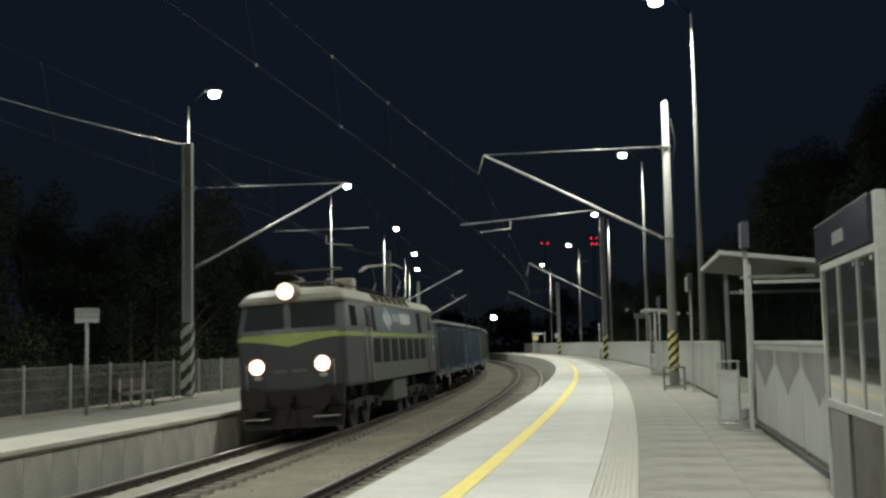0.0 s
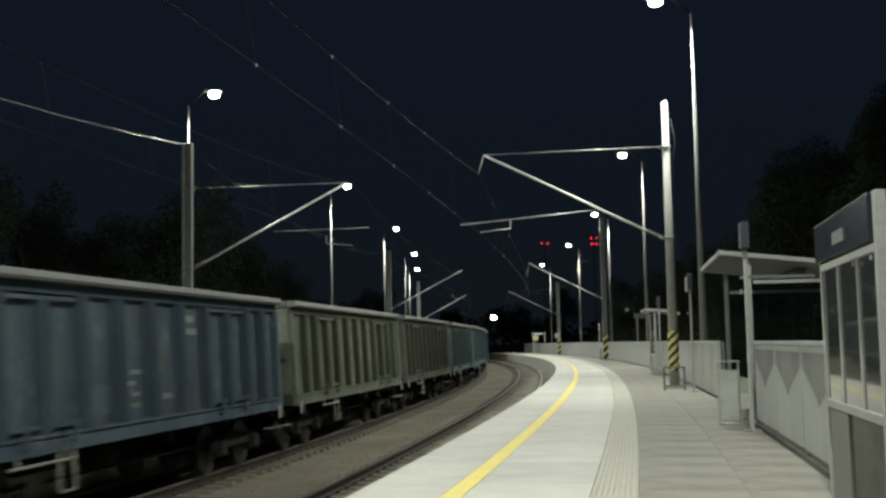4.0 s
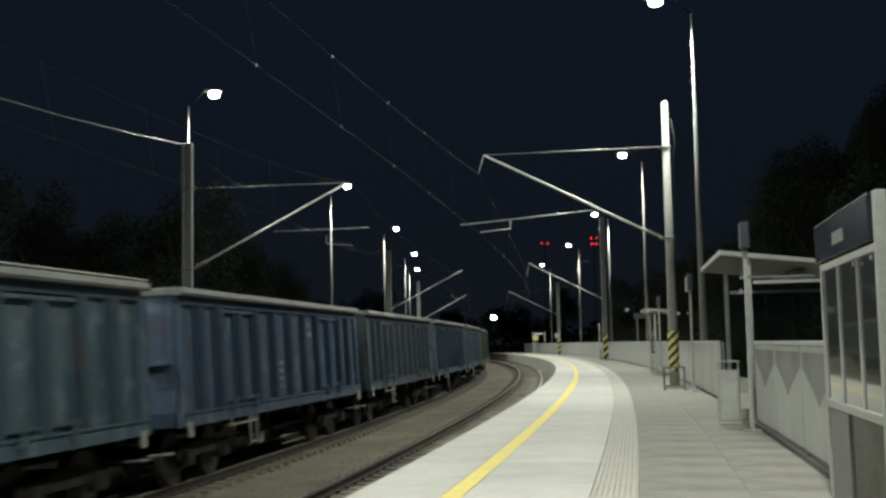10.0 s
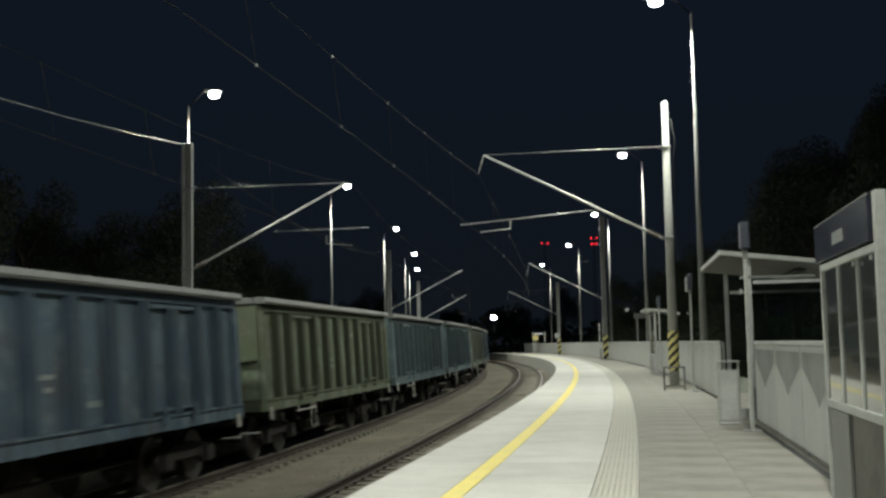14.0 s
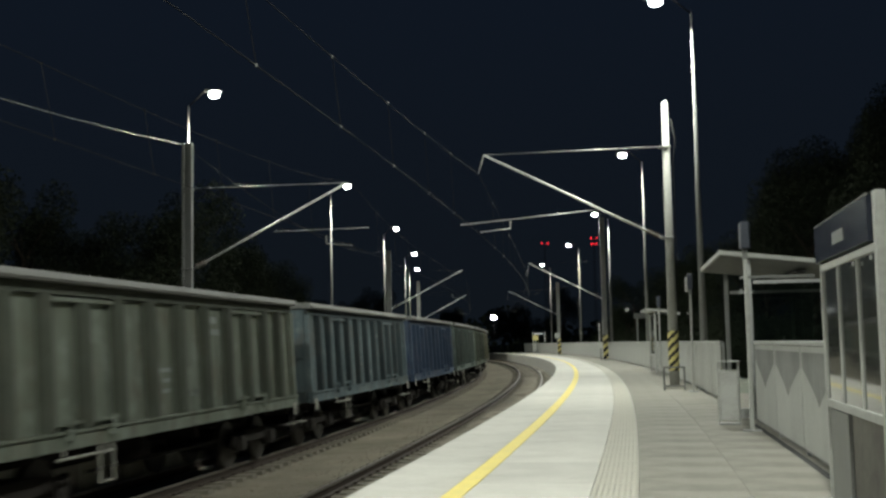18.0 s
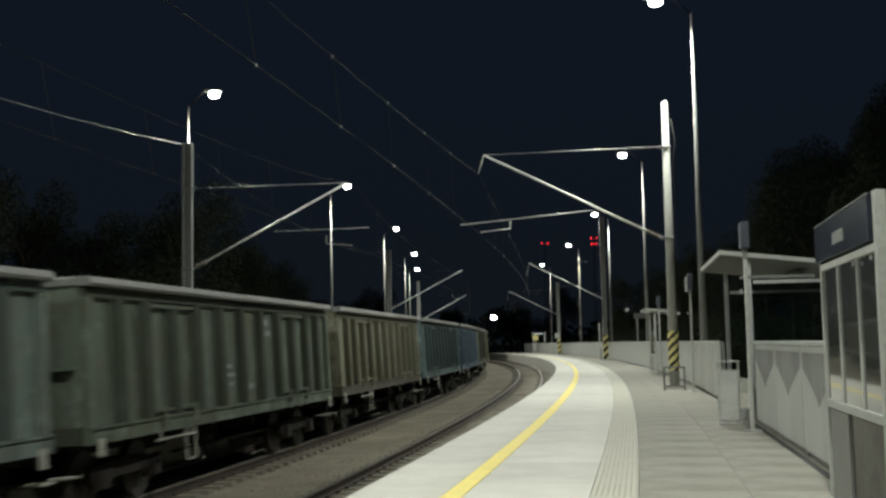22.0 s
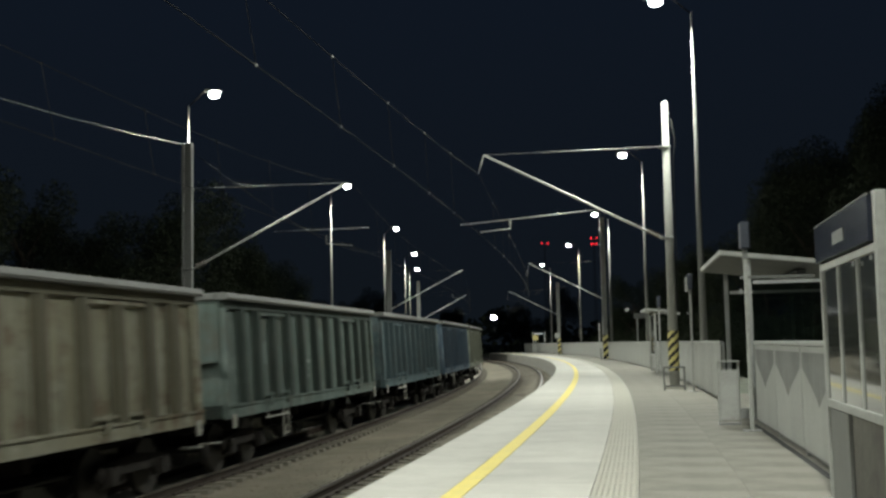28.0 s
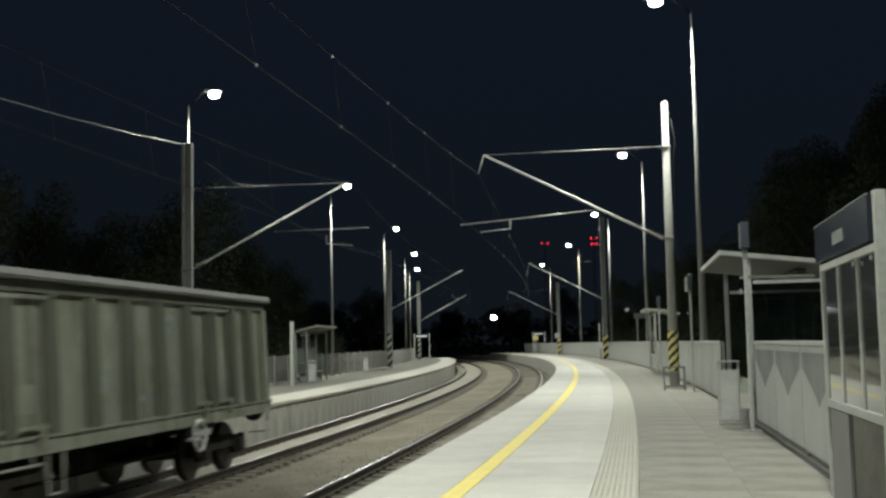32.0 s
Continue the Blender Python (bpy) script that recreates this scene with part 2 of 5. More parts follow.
M_MARK = surface("faded_stencil_paint", (0.19, 0.212, 0.205), (0.085, 0.096, 0.094), 7, 5, 0.7, amount=0.9)
M_LOUVRE = surface("dark_louvre_panel", (0.012, 0.0125, 0.012), (0.02, 0.019, 0.017), 10, 1.2, 0.95, shine=0.1)
M_GRILLE = surface("sooty_roof_grille", (0.02, 0.016, 0.011), (0.035, 0.028, 0.018), 10, 1.2, 1.0, shine=0.1)


# ---- mesh helpers ----
def box(bm, x0, x1, y0, y1, z0, z1):
    v = [bm.verts.new((x, y, z)) for z in (z0, z1) for x, y in ((x0, y0), (x1, y0), (x1, y1), (x0, y1))]
    for f in ((3, 2, 1, 0), (4, 5, 6, 7), (0, 1, 5, 4), (1, 2, 6, 5), (2, 3, 7, 6), (3, 0, 4, 7)):
        bm.faces.new([v[i] for i in f])


def tube(bm, a, b, r0, r1=None, n=10):
    """A tapered rod from a to b, closed at both ends."""
    a, b = Vector(a), Vector(b)
    r1 = r0 if r1 is None else r1
    q = (b - a).to_track_quat("Z", "Y")
    rings = []
    for c, r in ((a, r0), (b, r1)):
        rings.append([bm.verts.new(c + q @ Vector((r * math.cos(k * math.tau / n), r * math.sin(k * math.tau / n), 0))) for k in range(n)])
    for k in range(n):
        f = bm.faces.new((rings[0][k], rings[0][(k + 1) % n], rings[1][(k + 1) % n], rings[1][k]))
        f.smooth = n > 5
    bm.faces.new(rings[0][::-1]), bm.faces.new(rings[1])


def prism(bm, pts, axis, lo, hi):
    """A flat outline pushed from lo to hi along an axis (x, y or z); the outline's two numbers are the other axes in order."""
    def put(p, h):
        return bm.verts.new({"x": (h, *p), "y": (p[0], h, p[1]), "z": (*p, h)}[axis])
    a, b = [put(p, lo) for p in pts], [put(p, hi) for p in pts]
    bm.faces.new(a), bm.faces.new(b[::-1])
    for i in range(len(pts)):
        j = (i + 1) % len(pts)
        bm.faces.new((a[j], a[i], b[i], b[j]))


def mesh_of(name, bm, material, bevel=0.0):
    if bevel:
        bmesh.ops.bevel(bm, geom=list(bm.edges), offset=bevel, segments=1, affect="EDGES", clamp_overlap=True)
    bmesh.ops.recalc_face_normals(bm, faces=list(bm.faces))
    me = bpy.data.meshes.new(name)
    bm.to_mesh(me)
    bm.free()
    for m in (material if isinstance(material, (list, tuple)) else (material,)):
        me.materials.append(m)
    return me


def part(name, bm, material, parent, label="", bevel=0.0, m=None):
    """One mesh object under a thing or a part."""
    ob = new(name, bm if isinstance(bm, bpy.types.Mesh) else mesh_of(name, bm, material, bevel))
    ob.parent = parent
    if m is not None:
        ob.matrix_basis = m
    return tagged(ob, label)


def thing(name, label, category, group="", kind="", m=None):
    ob = new(name)
    ob.empty_display_size = 0.1
    if m is not None:
        ob.matrix_basis = m
    return tagged(ob, label, category, group, kind)


def B():
    return bmesh.new()


def boxes(*rows):
    bm = B()
    for r in rows:
        box(bm, *r)
    return bm


def sweep(bm, outline, s0, s1, step, closed=True, material=0):
    """An outline of (off, z) carried along the railway's line from s0 to s1."""
    n = max(2, int(abs(s1 - s0) / step) + 1)
    rings = [[bm.verts.new(spot(s, o, z)) for o, z in outline] for s in np.linspace(s0, s1, n)]
    k = len(outline)
    for a, b in zip(rings, rings[1:]):
        for i in range(k if closed else k - 1):
            f = bm.faces.new((a[i], a[(i + 1) % k], b[(i + 1) % k], b[i]))
            f.material_index = material
    if closed:
        bm.faces.new(rings[0]), bm.faces.new(rings[-1][::-1])
    return bm


def cable(bm, pts, r, n=5):
    """One continuous thin tube through the given places."""
    pts = [Vector(p) for p in pts]
    rings = []
    for i, p in enumerate(pts):
        d = pts[min(i + 1, len(pts) - 1)] - pts[max(i - 1, 0)]
        q = d.to_track_quat("Z", "Y")
        rings.append([bm.verts.new(p + q @ Vector((r * math.cos(k * math.tau / n), r * math.sin(k * math.tau / n), 0))) for k in range(n)])
    for a, b in zip(rings, rings[1:]):
        for k in range(n):
            bm.faces.new((a[k], a[(k + 1) % n], b[(k + 1) % n], b[k])).smooth = True
    bm.faces.new(rings[0][::-1]), bm.faces.new(rings[-1])
    return bm


# ---- ground, ballast and tracks ----
def build_ground():
    bm = B()
    xs = [-3000, -900, -300, -120, -60, -30, -15, 0, 15, 30, 60, 120, 300, 900, 3000]
    grid = [[bm.verts.new((x, y, -1.95 + 0.12 * noise.noise((x * 0.05, y * 0.05, 0)))) for x in xs] for y in [-3000, -900, -300, -100, -40, 0, 40, 80, 120, 160, 200, 300, 600, 1200, 3000]]
    for a, b in zip(grid, grid[1:]):
        for i in range(len(xs) - 1):
            bm.faces.new((a[i], a[i + 1], b[i + 1], b[i]))
    tagged(new("ground", mesh_of("ground", bm, M_GROUND)), "dark grassy ground beside the railway at night", "ground", kind="structure")


def build_ballast():
    bm = B()
    cross = [(1.46, -0.95), (0.95, -0.955), (-0.9, -1.045), (-1.6, -1.1), (-2.3, -1.18), (-3.1, -1.2), (-3.85, -1.19), (-5.4, -1.26), (-6.2, -1.3)]
    near = []
    for s in np.arange(-20, 80, 0.33):
        ring = []
        for (o0, z0), (o1, z1) in zip(cross, cross[1:]):
            for k in range(4):
                o, z = o0 + (o1 - o0) * k / 4, z0 + (z1 - z0) * k / 4
                p = spot(s, o, 0)
                ring.append(bm.verts.new((p.x, p.y, z + 0.03 * noise.noise((p.x * 1.3, p.y * 1.3, 0)) + 0.012 * noise.noise((p.x * 5, p.y * 5, 3)))))
        near.append(ring)
    for a, b in zip(near, near[1:]):
        for i in range(len(a) - 1):
            bm.faces.new((a[i], a[i + 1], b[i + 1], b[i])).smooth = True
    far = cross[:1] + cross[1:-1:2] + cross[-1:]
    sweep(bm, far, 79.8, 180, 3, False)
    wide = [(4.5, -1.9), (1.9, -1.05), (0.9, -1.0), (-2.5, -1.18), (-5.4, -1.24), (-6.6, -1.3), (-9.5, -1.9)]
    sweep(bm, wide, 179.5, 480, 8, False)
    sweep(bm, far, -50, -20, 5, False)
    sweep(bm, wide, -440, -49.5, 10, False)
    tagged(new("ballast_bed", mesh_of("ballast_bed", bm, M_BALLAST)), "grey crushed stone ballast under both tracks", "ballast", kind="structure")


def build_stones():
    """Loose stones over the bed: small irregular eight-sided lumps in one mesh."""
    rng = np.random.default_rng(4)
    n = 20000
    s = 4 + 76 * rng.random(n) ** 1.6
    o = rng.uniform(-6.1, 1.4, n)
    keep = (np.abs(np.abs(o) - 0.75) > 0.12) & (np.abs(np.abs(o + GAP) - 0.75) > 0.12)
    keep &= ~((np.abs(o + GAP) < 0.7) & (rng.random(n) < 0.85))
    s, o = s[keep], o[keep]
    h = PSI + K0 * s + K1 * s * s / 2
    x = np.interp(s, _S, _X) + o * np.cos(h)
    y = np.interp(s, _S, _Y) - o * np.sin(h)
    z = np.interp(o, [-6.2, -5.4, -3.85, -3.1, -2.3, -1.6, -0.9, 0.95, 1.46], [-1.3, -1.26, -1.19, -1.2, -1.18, -1.1, -1.045, -0.955, -0.95]) + rng.uniform(-0.012, 0.016, len(s))
    r = rng.uniform(0.014, 0.03, len(s))
    dirs = np.array([(1, 0, 0), (-1, 0, 0), (0, 1, 0), (0, -1, 0), (0, 0, 1), (0, 0, -1)], float)
    faces0 = np.array([(0, 2, 4), (2, 1, 4), (1, 3, 4), (3, 0, 4), (2, 0, 5), (1, 2, 5), (3, 1, 5), (0, 3, 5)])
    a = rng.uniform(0, math.tau, len(s))
    v = dirs[None] * r[:, None, None] * rng.uniform(0.6, 1.25, (len(s), 6, 1)) + rng.uniform(-0.3, 0.3, (len(s), 6, 3)) * r[:, None, None]
    ca, sa = np.cos(a)[:, None], np.sin(a)[:, None]
    vx, vy = v[..., 0] * ca - v[..., 1] * sa, v[..., 0] * sa + v[..., 1] * ca
    v = np.stack([vx + x[:, None], vy + y[:, None], v[..., 2] * 0.45 + z[:, None]], -1).reshape(-1, 3)
    f = (faces0[None] + (np.arange(len(s)) * 6)[:, None, None]).reshape(-1, 3)
    me = bpy.data.meshes.new("ballast_stones")
    me.from_pydata(v.tolist(), [], f.tolist())
    me.materials.append(M_STONE)
    tagged(new("ballast_stones", me), "loose grey crushed stones between the rails", "gravel", kind="stuff")


def build_track(centre, z, label):
    track = thing("railway_track", label, "railway track", kind="structure")
    head = [(-0.036, 0), (0.036, 0), (0.036, -0.035), (-0.036, -0.035)]
    body = [(-0.034, -0.036), (0.034, -0.036), (0.012, -0.055), (0.012, -0.135), (0.07, -0.15), (0.07, -0.168), (-0.07, -0.168), (-0.07, -0.15), (-0.012, -0.135), (-0.012, -0.055)]
    for side in (-0.75, 0.75):
        dz = z + side * CANT
        bm = B()
        for s0, s1, st in ((-440, -30, 8), (-30, 170, 1.5), (170, 480, 6)):
            sweep(bm, [(centre + side + o, dz + h) for o, h in head], s0, s1, st)
        rail = part("rail", bm, M_RAILTOP, track, "steel rail with a polished head")
        bm = B()
        for s0, s1, st in ((-440, -30, 8), (-30, 170, 1.5), (170, 480, 6)):
            sweep(bm, [(centre + side + o, dz + h) for o, h in body], s0, s1, st)
        part("rail_web", bm, M_RAIL, rail, "rust-brown rail web and foot")
    if centre < -1:
        bm = B()
        for lo, hi, z0, z1 in ((-0.66, 0.66, -0.036, 0.036), (-1.45, -0.86, -0.08, -0.05)):
            n = 190
            rows = []
            for s in np.linspace(-18, 152, n * 2):
                row = []
                for k in range(5):
                    o = lo + (hi - lo) * k / 4
                    p = spot(s, centre + o, z - 0.166 + z0 + (z1 - z0) * k / 4)
                    p.z += 0.012 * noise.noise((p.x * 2.1, p.y * 2.1, 5))
                    row.append(bm.verts.new(p))
                rows.append(row)
            for a, b in zip(rows, rows[1:]):
                for k in range(4):
                    bm.faces.new((a[k], a[k + 1], b[k + 1], b[k])).smooth = True
        part("dusty_infill", bm, M_DUST, track, "pale dusty stone infill between the rails")
    return track


def build_sleepers(track, centre, z):
    bm = B()
    prism(bm, [(-1.3, -0.22), (1.3, -0.22), (1.27, 0), (0.5, 0), (0.42, -0.025), (-0.42, -0.025), (-0.5, 0), (-1.27, 0)], "y", -0.13, 0.13)
    sleeper = mesh_of("sleeper", bm, M_SLEEPER)
    clip = mesh_of("clip", boxes((-0.13, -0.075, -0.07, 0.07, 0, 0.035), (0.075, 0.13, -0.07, 0.07, 0, 0.035)), M_RAIL)
    for i, s in enumerate(np.arange(-10, 152, 0.6)):
        ob = part("sleeper", sleeper, None, track, m=at(s, centre, z - 0.17, lean=CANT))
        if 2 < s < 40:
            for side in (-0.75, 0.75):
                part("rail_clip", clip, None, ob, m=Matrix.Translation((side, 0, 0.0)))


# ---- platforms ----
def build_platforms():
    bm = B()
    sweep(bm, [(EDGE_R + 0.02, -0.09), (8.7, -0.09), (8.7, -1.95), (1.75, -1.95), (1.75, -0.11), (EDGE_R + 0.02, -0.11)], -45, 172, 2)
    right = tagged(new("platform_right", mesh_of("platform_right", bm, M_JOINT)), "concrete railway platform with pale slabs and a yellow line", "platform", kind="structure")
    bm = B()
    sweep(bm, [(EDGE_L - 0.02, Z_LEFT - 0.09), (-12.2, Z_LEFT - 0.09), (-12.2, -1.95), (-6.6, -1.95), (-6.6, Z_LEFT - 0.11), (EDGE_L - 0.02, Z_LEFT - 0.11)], -45, 150, 2)
    left = tagged(new("platform_left", mesh_of("platform_left", bm, M_JOINT)), "concrete railway platform across the tracks with a pale edge", "platform", kind="structure")
    return right, left


def platform_pieces(right, left):
    """Slabs, tactile tiles and wall panels, each a piece of its own."""
    def strip(parent, name, mat, s0, s1, length, o0, o1, z0, z1, gap=0.007, label=""):
        n = int((s1 - s0) / length)
        shared = {}
        for i in range(n):
            s = s0 + (i + 0.5) * length
            h = length / 2 - gap / 2
            key = round((s + 60) / 60)
            if key not in shared:
                fit_ = 1 - (o0 + o1) / 2 * K0
                bm = boxes((o0 + gap / 2, o1 - gap / 2, -h * fit_, h * fit_, z0, z1))
                shared[key] = mesh_of(name, bm, mat, 0.004)
            part(name, shared[key], None, parent, label, m=at(s))
    E = EDGE_R
    strip(right, "edge_slab", M_SLAB, -8, 171, 2.0, E, E + 0.90, -0.09, 0.0)
    strip(right, "inner_slab", M_SLAB, -8, 171, 2.0, E + 1.10, E + 2.27, -0.09, 0.0)
    strip(right, "yellow_block", M_YELLOW, -8, 171, 2.0, E + 0.90, E + 1.10, -0.09, 0.002, 0.004)
    n = int(179 / 1.0)
    bm = boxes((E + 2.275, E + 2.705, -0.497, 0.497, -0.09, 0.0))
    for k in range(8):
        x = E + 2.31 + k * 0.052
        prism(bm, [(x - 0.016, 0.0), (x + 0.016, 0.0), (x + 0.009, 0.007), (x - 0.009, 0.007)], "y", -0.49, 0.49)
    tile = mesh_of("tactile_tile", bm, M_TACTILE)
    for i in range(n):
        part("tactile_tile", tile, None, right, m=at(-7.5 + i))
    bm = B()
    rng = random.Random(2)
    # two rows of larger paving slabs near the camera as single pieces, the rest as one sheet of pavers
    paver = mesh_of("paving_slab", boxes((-0.4985, 0.4985, -0.4985, 0.4985, -0.09, 0)), M_PAVER, 0.002)
    for i in range(60):
        for j in range(4):
            part("paving_slab", paver, None, right, m=at(-4 + i, E + 3.21 + j, rng.uniform(-0.001, 0.001)))
    for s in np.arange(56.0, 172, 2.0):
        for j in range(4):
            box_at(bm, s + 1.0, E + 3.21 + j, 0.4985, 0.998, -0.09, 0)
    for s in np.arange(-44, 172, 4.0):
        box_at(bm, s + 2, 7.6, 1.1, 1.995, -0.09, -0.004)
    for s in np.arange(-44, -8, 4.0):
        box_at(bm, s + 2, 4.0, 2.42, 1.995, -0.09, 0)
    rest = part("far_paving", bm, M_PAVER, right, "grey paving further along the platform")
    tagged(rest, kind="stuff")
    # black strip along the fence foot: the gap's shade put in as colour
    bm = B()
    sweep(bm, [(6.13, 0.003), (6.21, 0.003), (6.21, -0.05), (6.13, -0.05)], -12, 19.6, 2)
    part("drain_slot", bm, M_BLACK, right, "black strip standing in for the shaded gap at the fence foot")
    # left platform
    z = Z_LEFT
    strip(left, "edge_slab", M_TACTILE, -8, 149, 2.0, EDGE_L - 1.6, EDGE_L, z - 0.09, z)
    strip(left, "paving_strip", M_OLDPAVE, -8, 149, 4.0, -11.05, EDGE_L - 1.6, z - 0.09, z - 0.006)
    strip(left, "gravel_strip", M_BALLAST, -8, 149, 6.0, -12.1, -11.05, z - 0.09, z - 0.02)
    wall = B()
    box(wall, -0.05, 0.05, -0.485, 0.485, -1.5, -0.115)
    box(wall, -0.045, 0.044, -0.5, 0.5, -1.5, -0.12)
    panel = mesh_of("wall_panel", wall, M_WALL)
    for i in range(168):
        s = -17.5 + i
        if s < 149:
            part("wall_panel", panel, None, left, m=at(s, EDGE_L - 0.16, z))
        if s > 60:
            part("wall_panel", panel, None, right, m=at(s, EDGE_R + 0.11, 0, 180))
    bm = B()
    sweep(bm, [(EDGE_R + 0.06, -0.115), (EDGE_R + 0.06, -1.5), (EDGE_R + 0.16, -1.5), (EDGE_R + 0.16, -0.115)], -18, 60.5, 2)
    part("near_wall", bm, M_WALL, right)
    part("end_wall", boxes((-6, -0.2, -0.1, 0.1, -1.9, z - 0.09)), M_WALL, left, m=at(150, EDGE_L, 0))
    part("end_wall", boxes((0.2, 7, -0.1, 0.1, -1.9, -0.09)), M_WALL, right, m=at(172, EDGE_R, 0))


def box_at(bm, s, off, hx, hy, z0, z1):
    m = at(s, off)
    v = [bm.verts.new(m @ Vector((x, y, z))) for z in (z0, z1) for x, y in ((-hx, -hy), (hx, -hy), (hx, hy), (-hx, hy))]
    for f in ((3, 2, 1, 0), (4, 5, 6, 7), (0, 1, 5, 4), (1, 2, 6, 5), (2, 3, 7, 6), (3, 0, 4, 7)):
        bm.faces.new([v[i] for i in f])


# ---- fences ----
def build_sheet_fence():
    """Solid light sheet fence behind the near platform, 2.5 m panels."""
    def panel(m):
        t = thing("fence_panel", "light grey perforated sheet fence panel on steel posts", "fence", "fence along the near platform", m=m)
        bm = B()
        fold = [(-0.008 + (0.007 if k % 4 in (1, 2) else 0.0), -1.246 + k * 2.492 / 88) for k in range(89)]
        prism(bm, fold + [(x + 0.004, y) for x, y in fold[::-1]], "z", 0.09, 1.30)
        part("sheet", bm, M_FENCE, t)
        part("post", boxes((0.02, 0.08, -1.25, -1.19, 0, 1.33)), M_GALV, t, bevel=0.006)
        part("top_rail", boxes((-0.03, 0.04, -1.249, 1.249, 1.305, 1.365)), M_WHITE, t, bevel=0.008)
        part("cover_strip", boxes((-0.014, -0.0095, -1.247, -1.205, 0.1, 1.29)), M_WHITE, t)
        part("bottom_rail", boxes((0.0, 0.03, -1.19, 1.249, 0.065, 0.088)), M_MAST, t)
        return t
    first = panel(at(-11.65, 6.23, 0))
    for s in [*np.arange(-9.15, 12, 2.5), *np.arange(27.25, 166, 2.5)]:
        copy_thing(first, at(s, 6.23, 0))
    # scalloped light on three sheets beside the shelter, put in as duller grey pieces
    for s in (13.35, 15.85, 18.35):
        t = copy_thing(first, at(s, 6.23, 0))
        tagged(t, "light grey sheet fence panel with painted-on scalloped shade")
        low = [(1.16 * k / 8, 0.64 + 0.4 * (abs(k) / 8) ** 0.8) for k in range(-8, 9)]
        bm = B()
        prism(bm, [(-1.16, 1.23), *low, (1.16, 1.23)], "x", -0.0098, -0.0085)
        part("film", bm, M_FENCESHADE, t, "dull grey scalloped shade laid on the sheet")


def build_mesh_fence():
    """Open welded-wire fence behind the far platform."""
    t = thing("mesh_fence_panel", "open welded wire fence panel with grey posts", "fence", "fence along the far platform", m=at(-9.25, -10.95, Z_LEFT))
    bm = B()
    for k in range(49):
        y = -1.2 + k * 0.05
        box(bm, -0.0025, 0.0025, y - 0.0028, y + 0.0028, 0.08, 1.28)
    for z in (0.1, 0.4, 0.7, 1.0, 1.26):
        box(bm, -0.010, -0.003, -1.25, 1.25, z - 0.005, z + 0.005)
    part("wire_mesh", bm, M_MESHWIRE, t)
    part("post", boxes((-0.03, 0.03, -1.28, -1.22, 0, 1.34)), M_GALV, t, bevel=0.005)
    for s in np.arange(-6.75, 134, 2.5):
        copy_thing(t, at(s, -10.95, Z_LEFT))


# ---- lamps ----
def lamp_post(s, off, base, height, side):
    """A tall platform lamp with a short arm over the platform."""
    t = thing("platform_lamp", "tall pale steel platform lamp, lit white", "street lamp", "platform lamps", m=at(s, off, base))
    bm = B()
    tube(bm, (0, 0, 0), (0, 0, height), 0.118 if side < 0 else 0.09, 0.025, 14)
    part("pole", bm, M_POLE, t)
    part("base_plate", boxes((-0.2, 0.2, -0.2, 0.2, 0, 0.03)), M_GALV, t, bevel=0.004)
    part("service_door", boxes((side * 0.09 - 0.024, side * 0.09 + 0.024, -0.05, 0.05, 0.6, 1.0)), M_GALV, t)
    bm = B()
    tube(bm, (0, 0, height - 0.05), (side * 0.62, 0, height + 0.5), 0.022, 0.02, 8)
    part("arm", bm, M_UNDER, t, "dark thin lamp arm")
    bm = B()
    prism(bm, [(-0.36, 0.05), (0.3, 0.05), (0.22, 0.12), (-0.3, 0.12)], "y", -0.15, 0.15)
    head = part("lamp_head", bm, M_MAST, t, m=Matrix.Translation((side * 1.0, 0, height + 0.42)))
    bm = B()
    rings = [(0.05, 0.9), (-0.02, 1.0), (-0.09, 0.97), (-0.15, 0.75), (-0.18, 0.4)]
    loops = [[bm.verts.new((0.21 * k * math.cos(a * math.tau / 16), 0.19 * k * math.sin(a * math.tau / 16), z)) for a in range(16)] for z, k in rings]
    for a, b in zip(loops, loops[1:]):
        for k in range(16):
            bm.faces.new((a[k], a[(k + 1) % 16], b[(k + 1) % 16], b[k])).smooth = True
    bm.faces.new(loops[-1]), bm.faces.new(loops[0][::-1])
    part("lens", bm, M_LAMP, head, "glowing white lens")
    lamp = bpy.data.lights.new("platform_light", "SPOT")
    lamp.energy, lamp.color, lamp.shadow_soft_size = LAMP_WATTS, LAMP_COLOUR, 0.2
    lamp.spot_size, lamp.spot_blend = radians(168), 0.35
    lo = new("platform_light", lamp)
    lo.matrix_basis = at(s, off, base) @ Matrix.Translation((side * 1.0, 0, height + 0.1)) @ Matrix.Rotation(side * radians(-26), 4, "Y")
    return t


def build_lamps():
    for s in (-21.0, 6.0, 32.75, 59.4, 86.4, 113.25, 140.5):
        lamp_post(s, 6.42, 0, 10.87, -1)
    for s in (-10.5, 14.6, 39.7, 64.75, 89.9, 115.6, 139.0):
        lamp_post(s, -11.42, Z_LEFT, 10.75, 1)
    # one lamp far down the line
    t = thing("street_lamp", "distant lit street lamp beyond the station", "street lamp", m=pose(14.2, 318, -1.95))
    bm = B()
    tube(bm, (0, 0, 0), (0, 0, 10.5), 0.12, 0.07, 8)
    part("pole", bm, M_UNDER, t)
    part("lens", boxes((-0.75, 0.75, -0.4, 0.4, 10.3, 11.4)), M_FARLAMP, t, "glowing white lens", bevel=0.2)


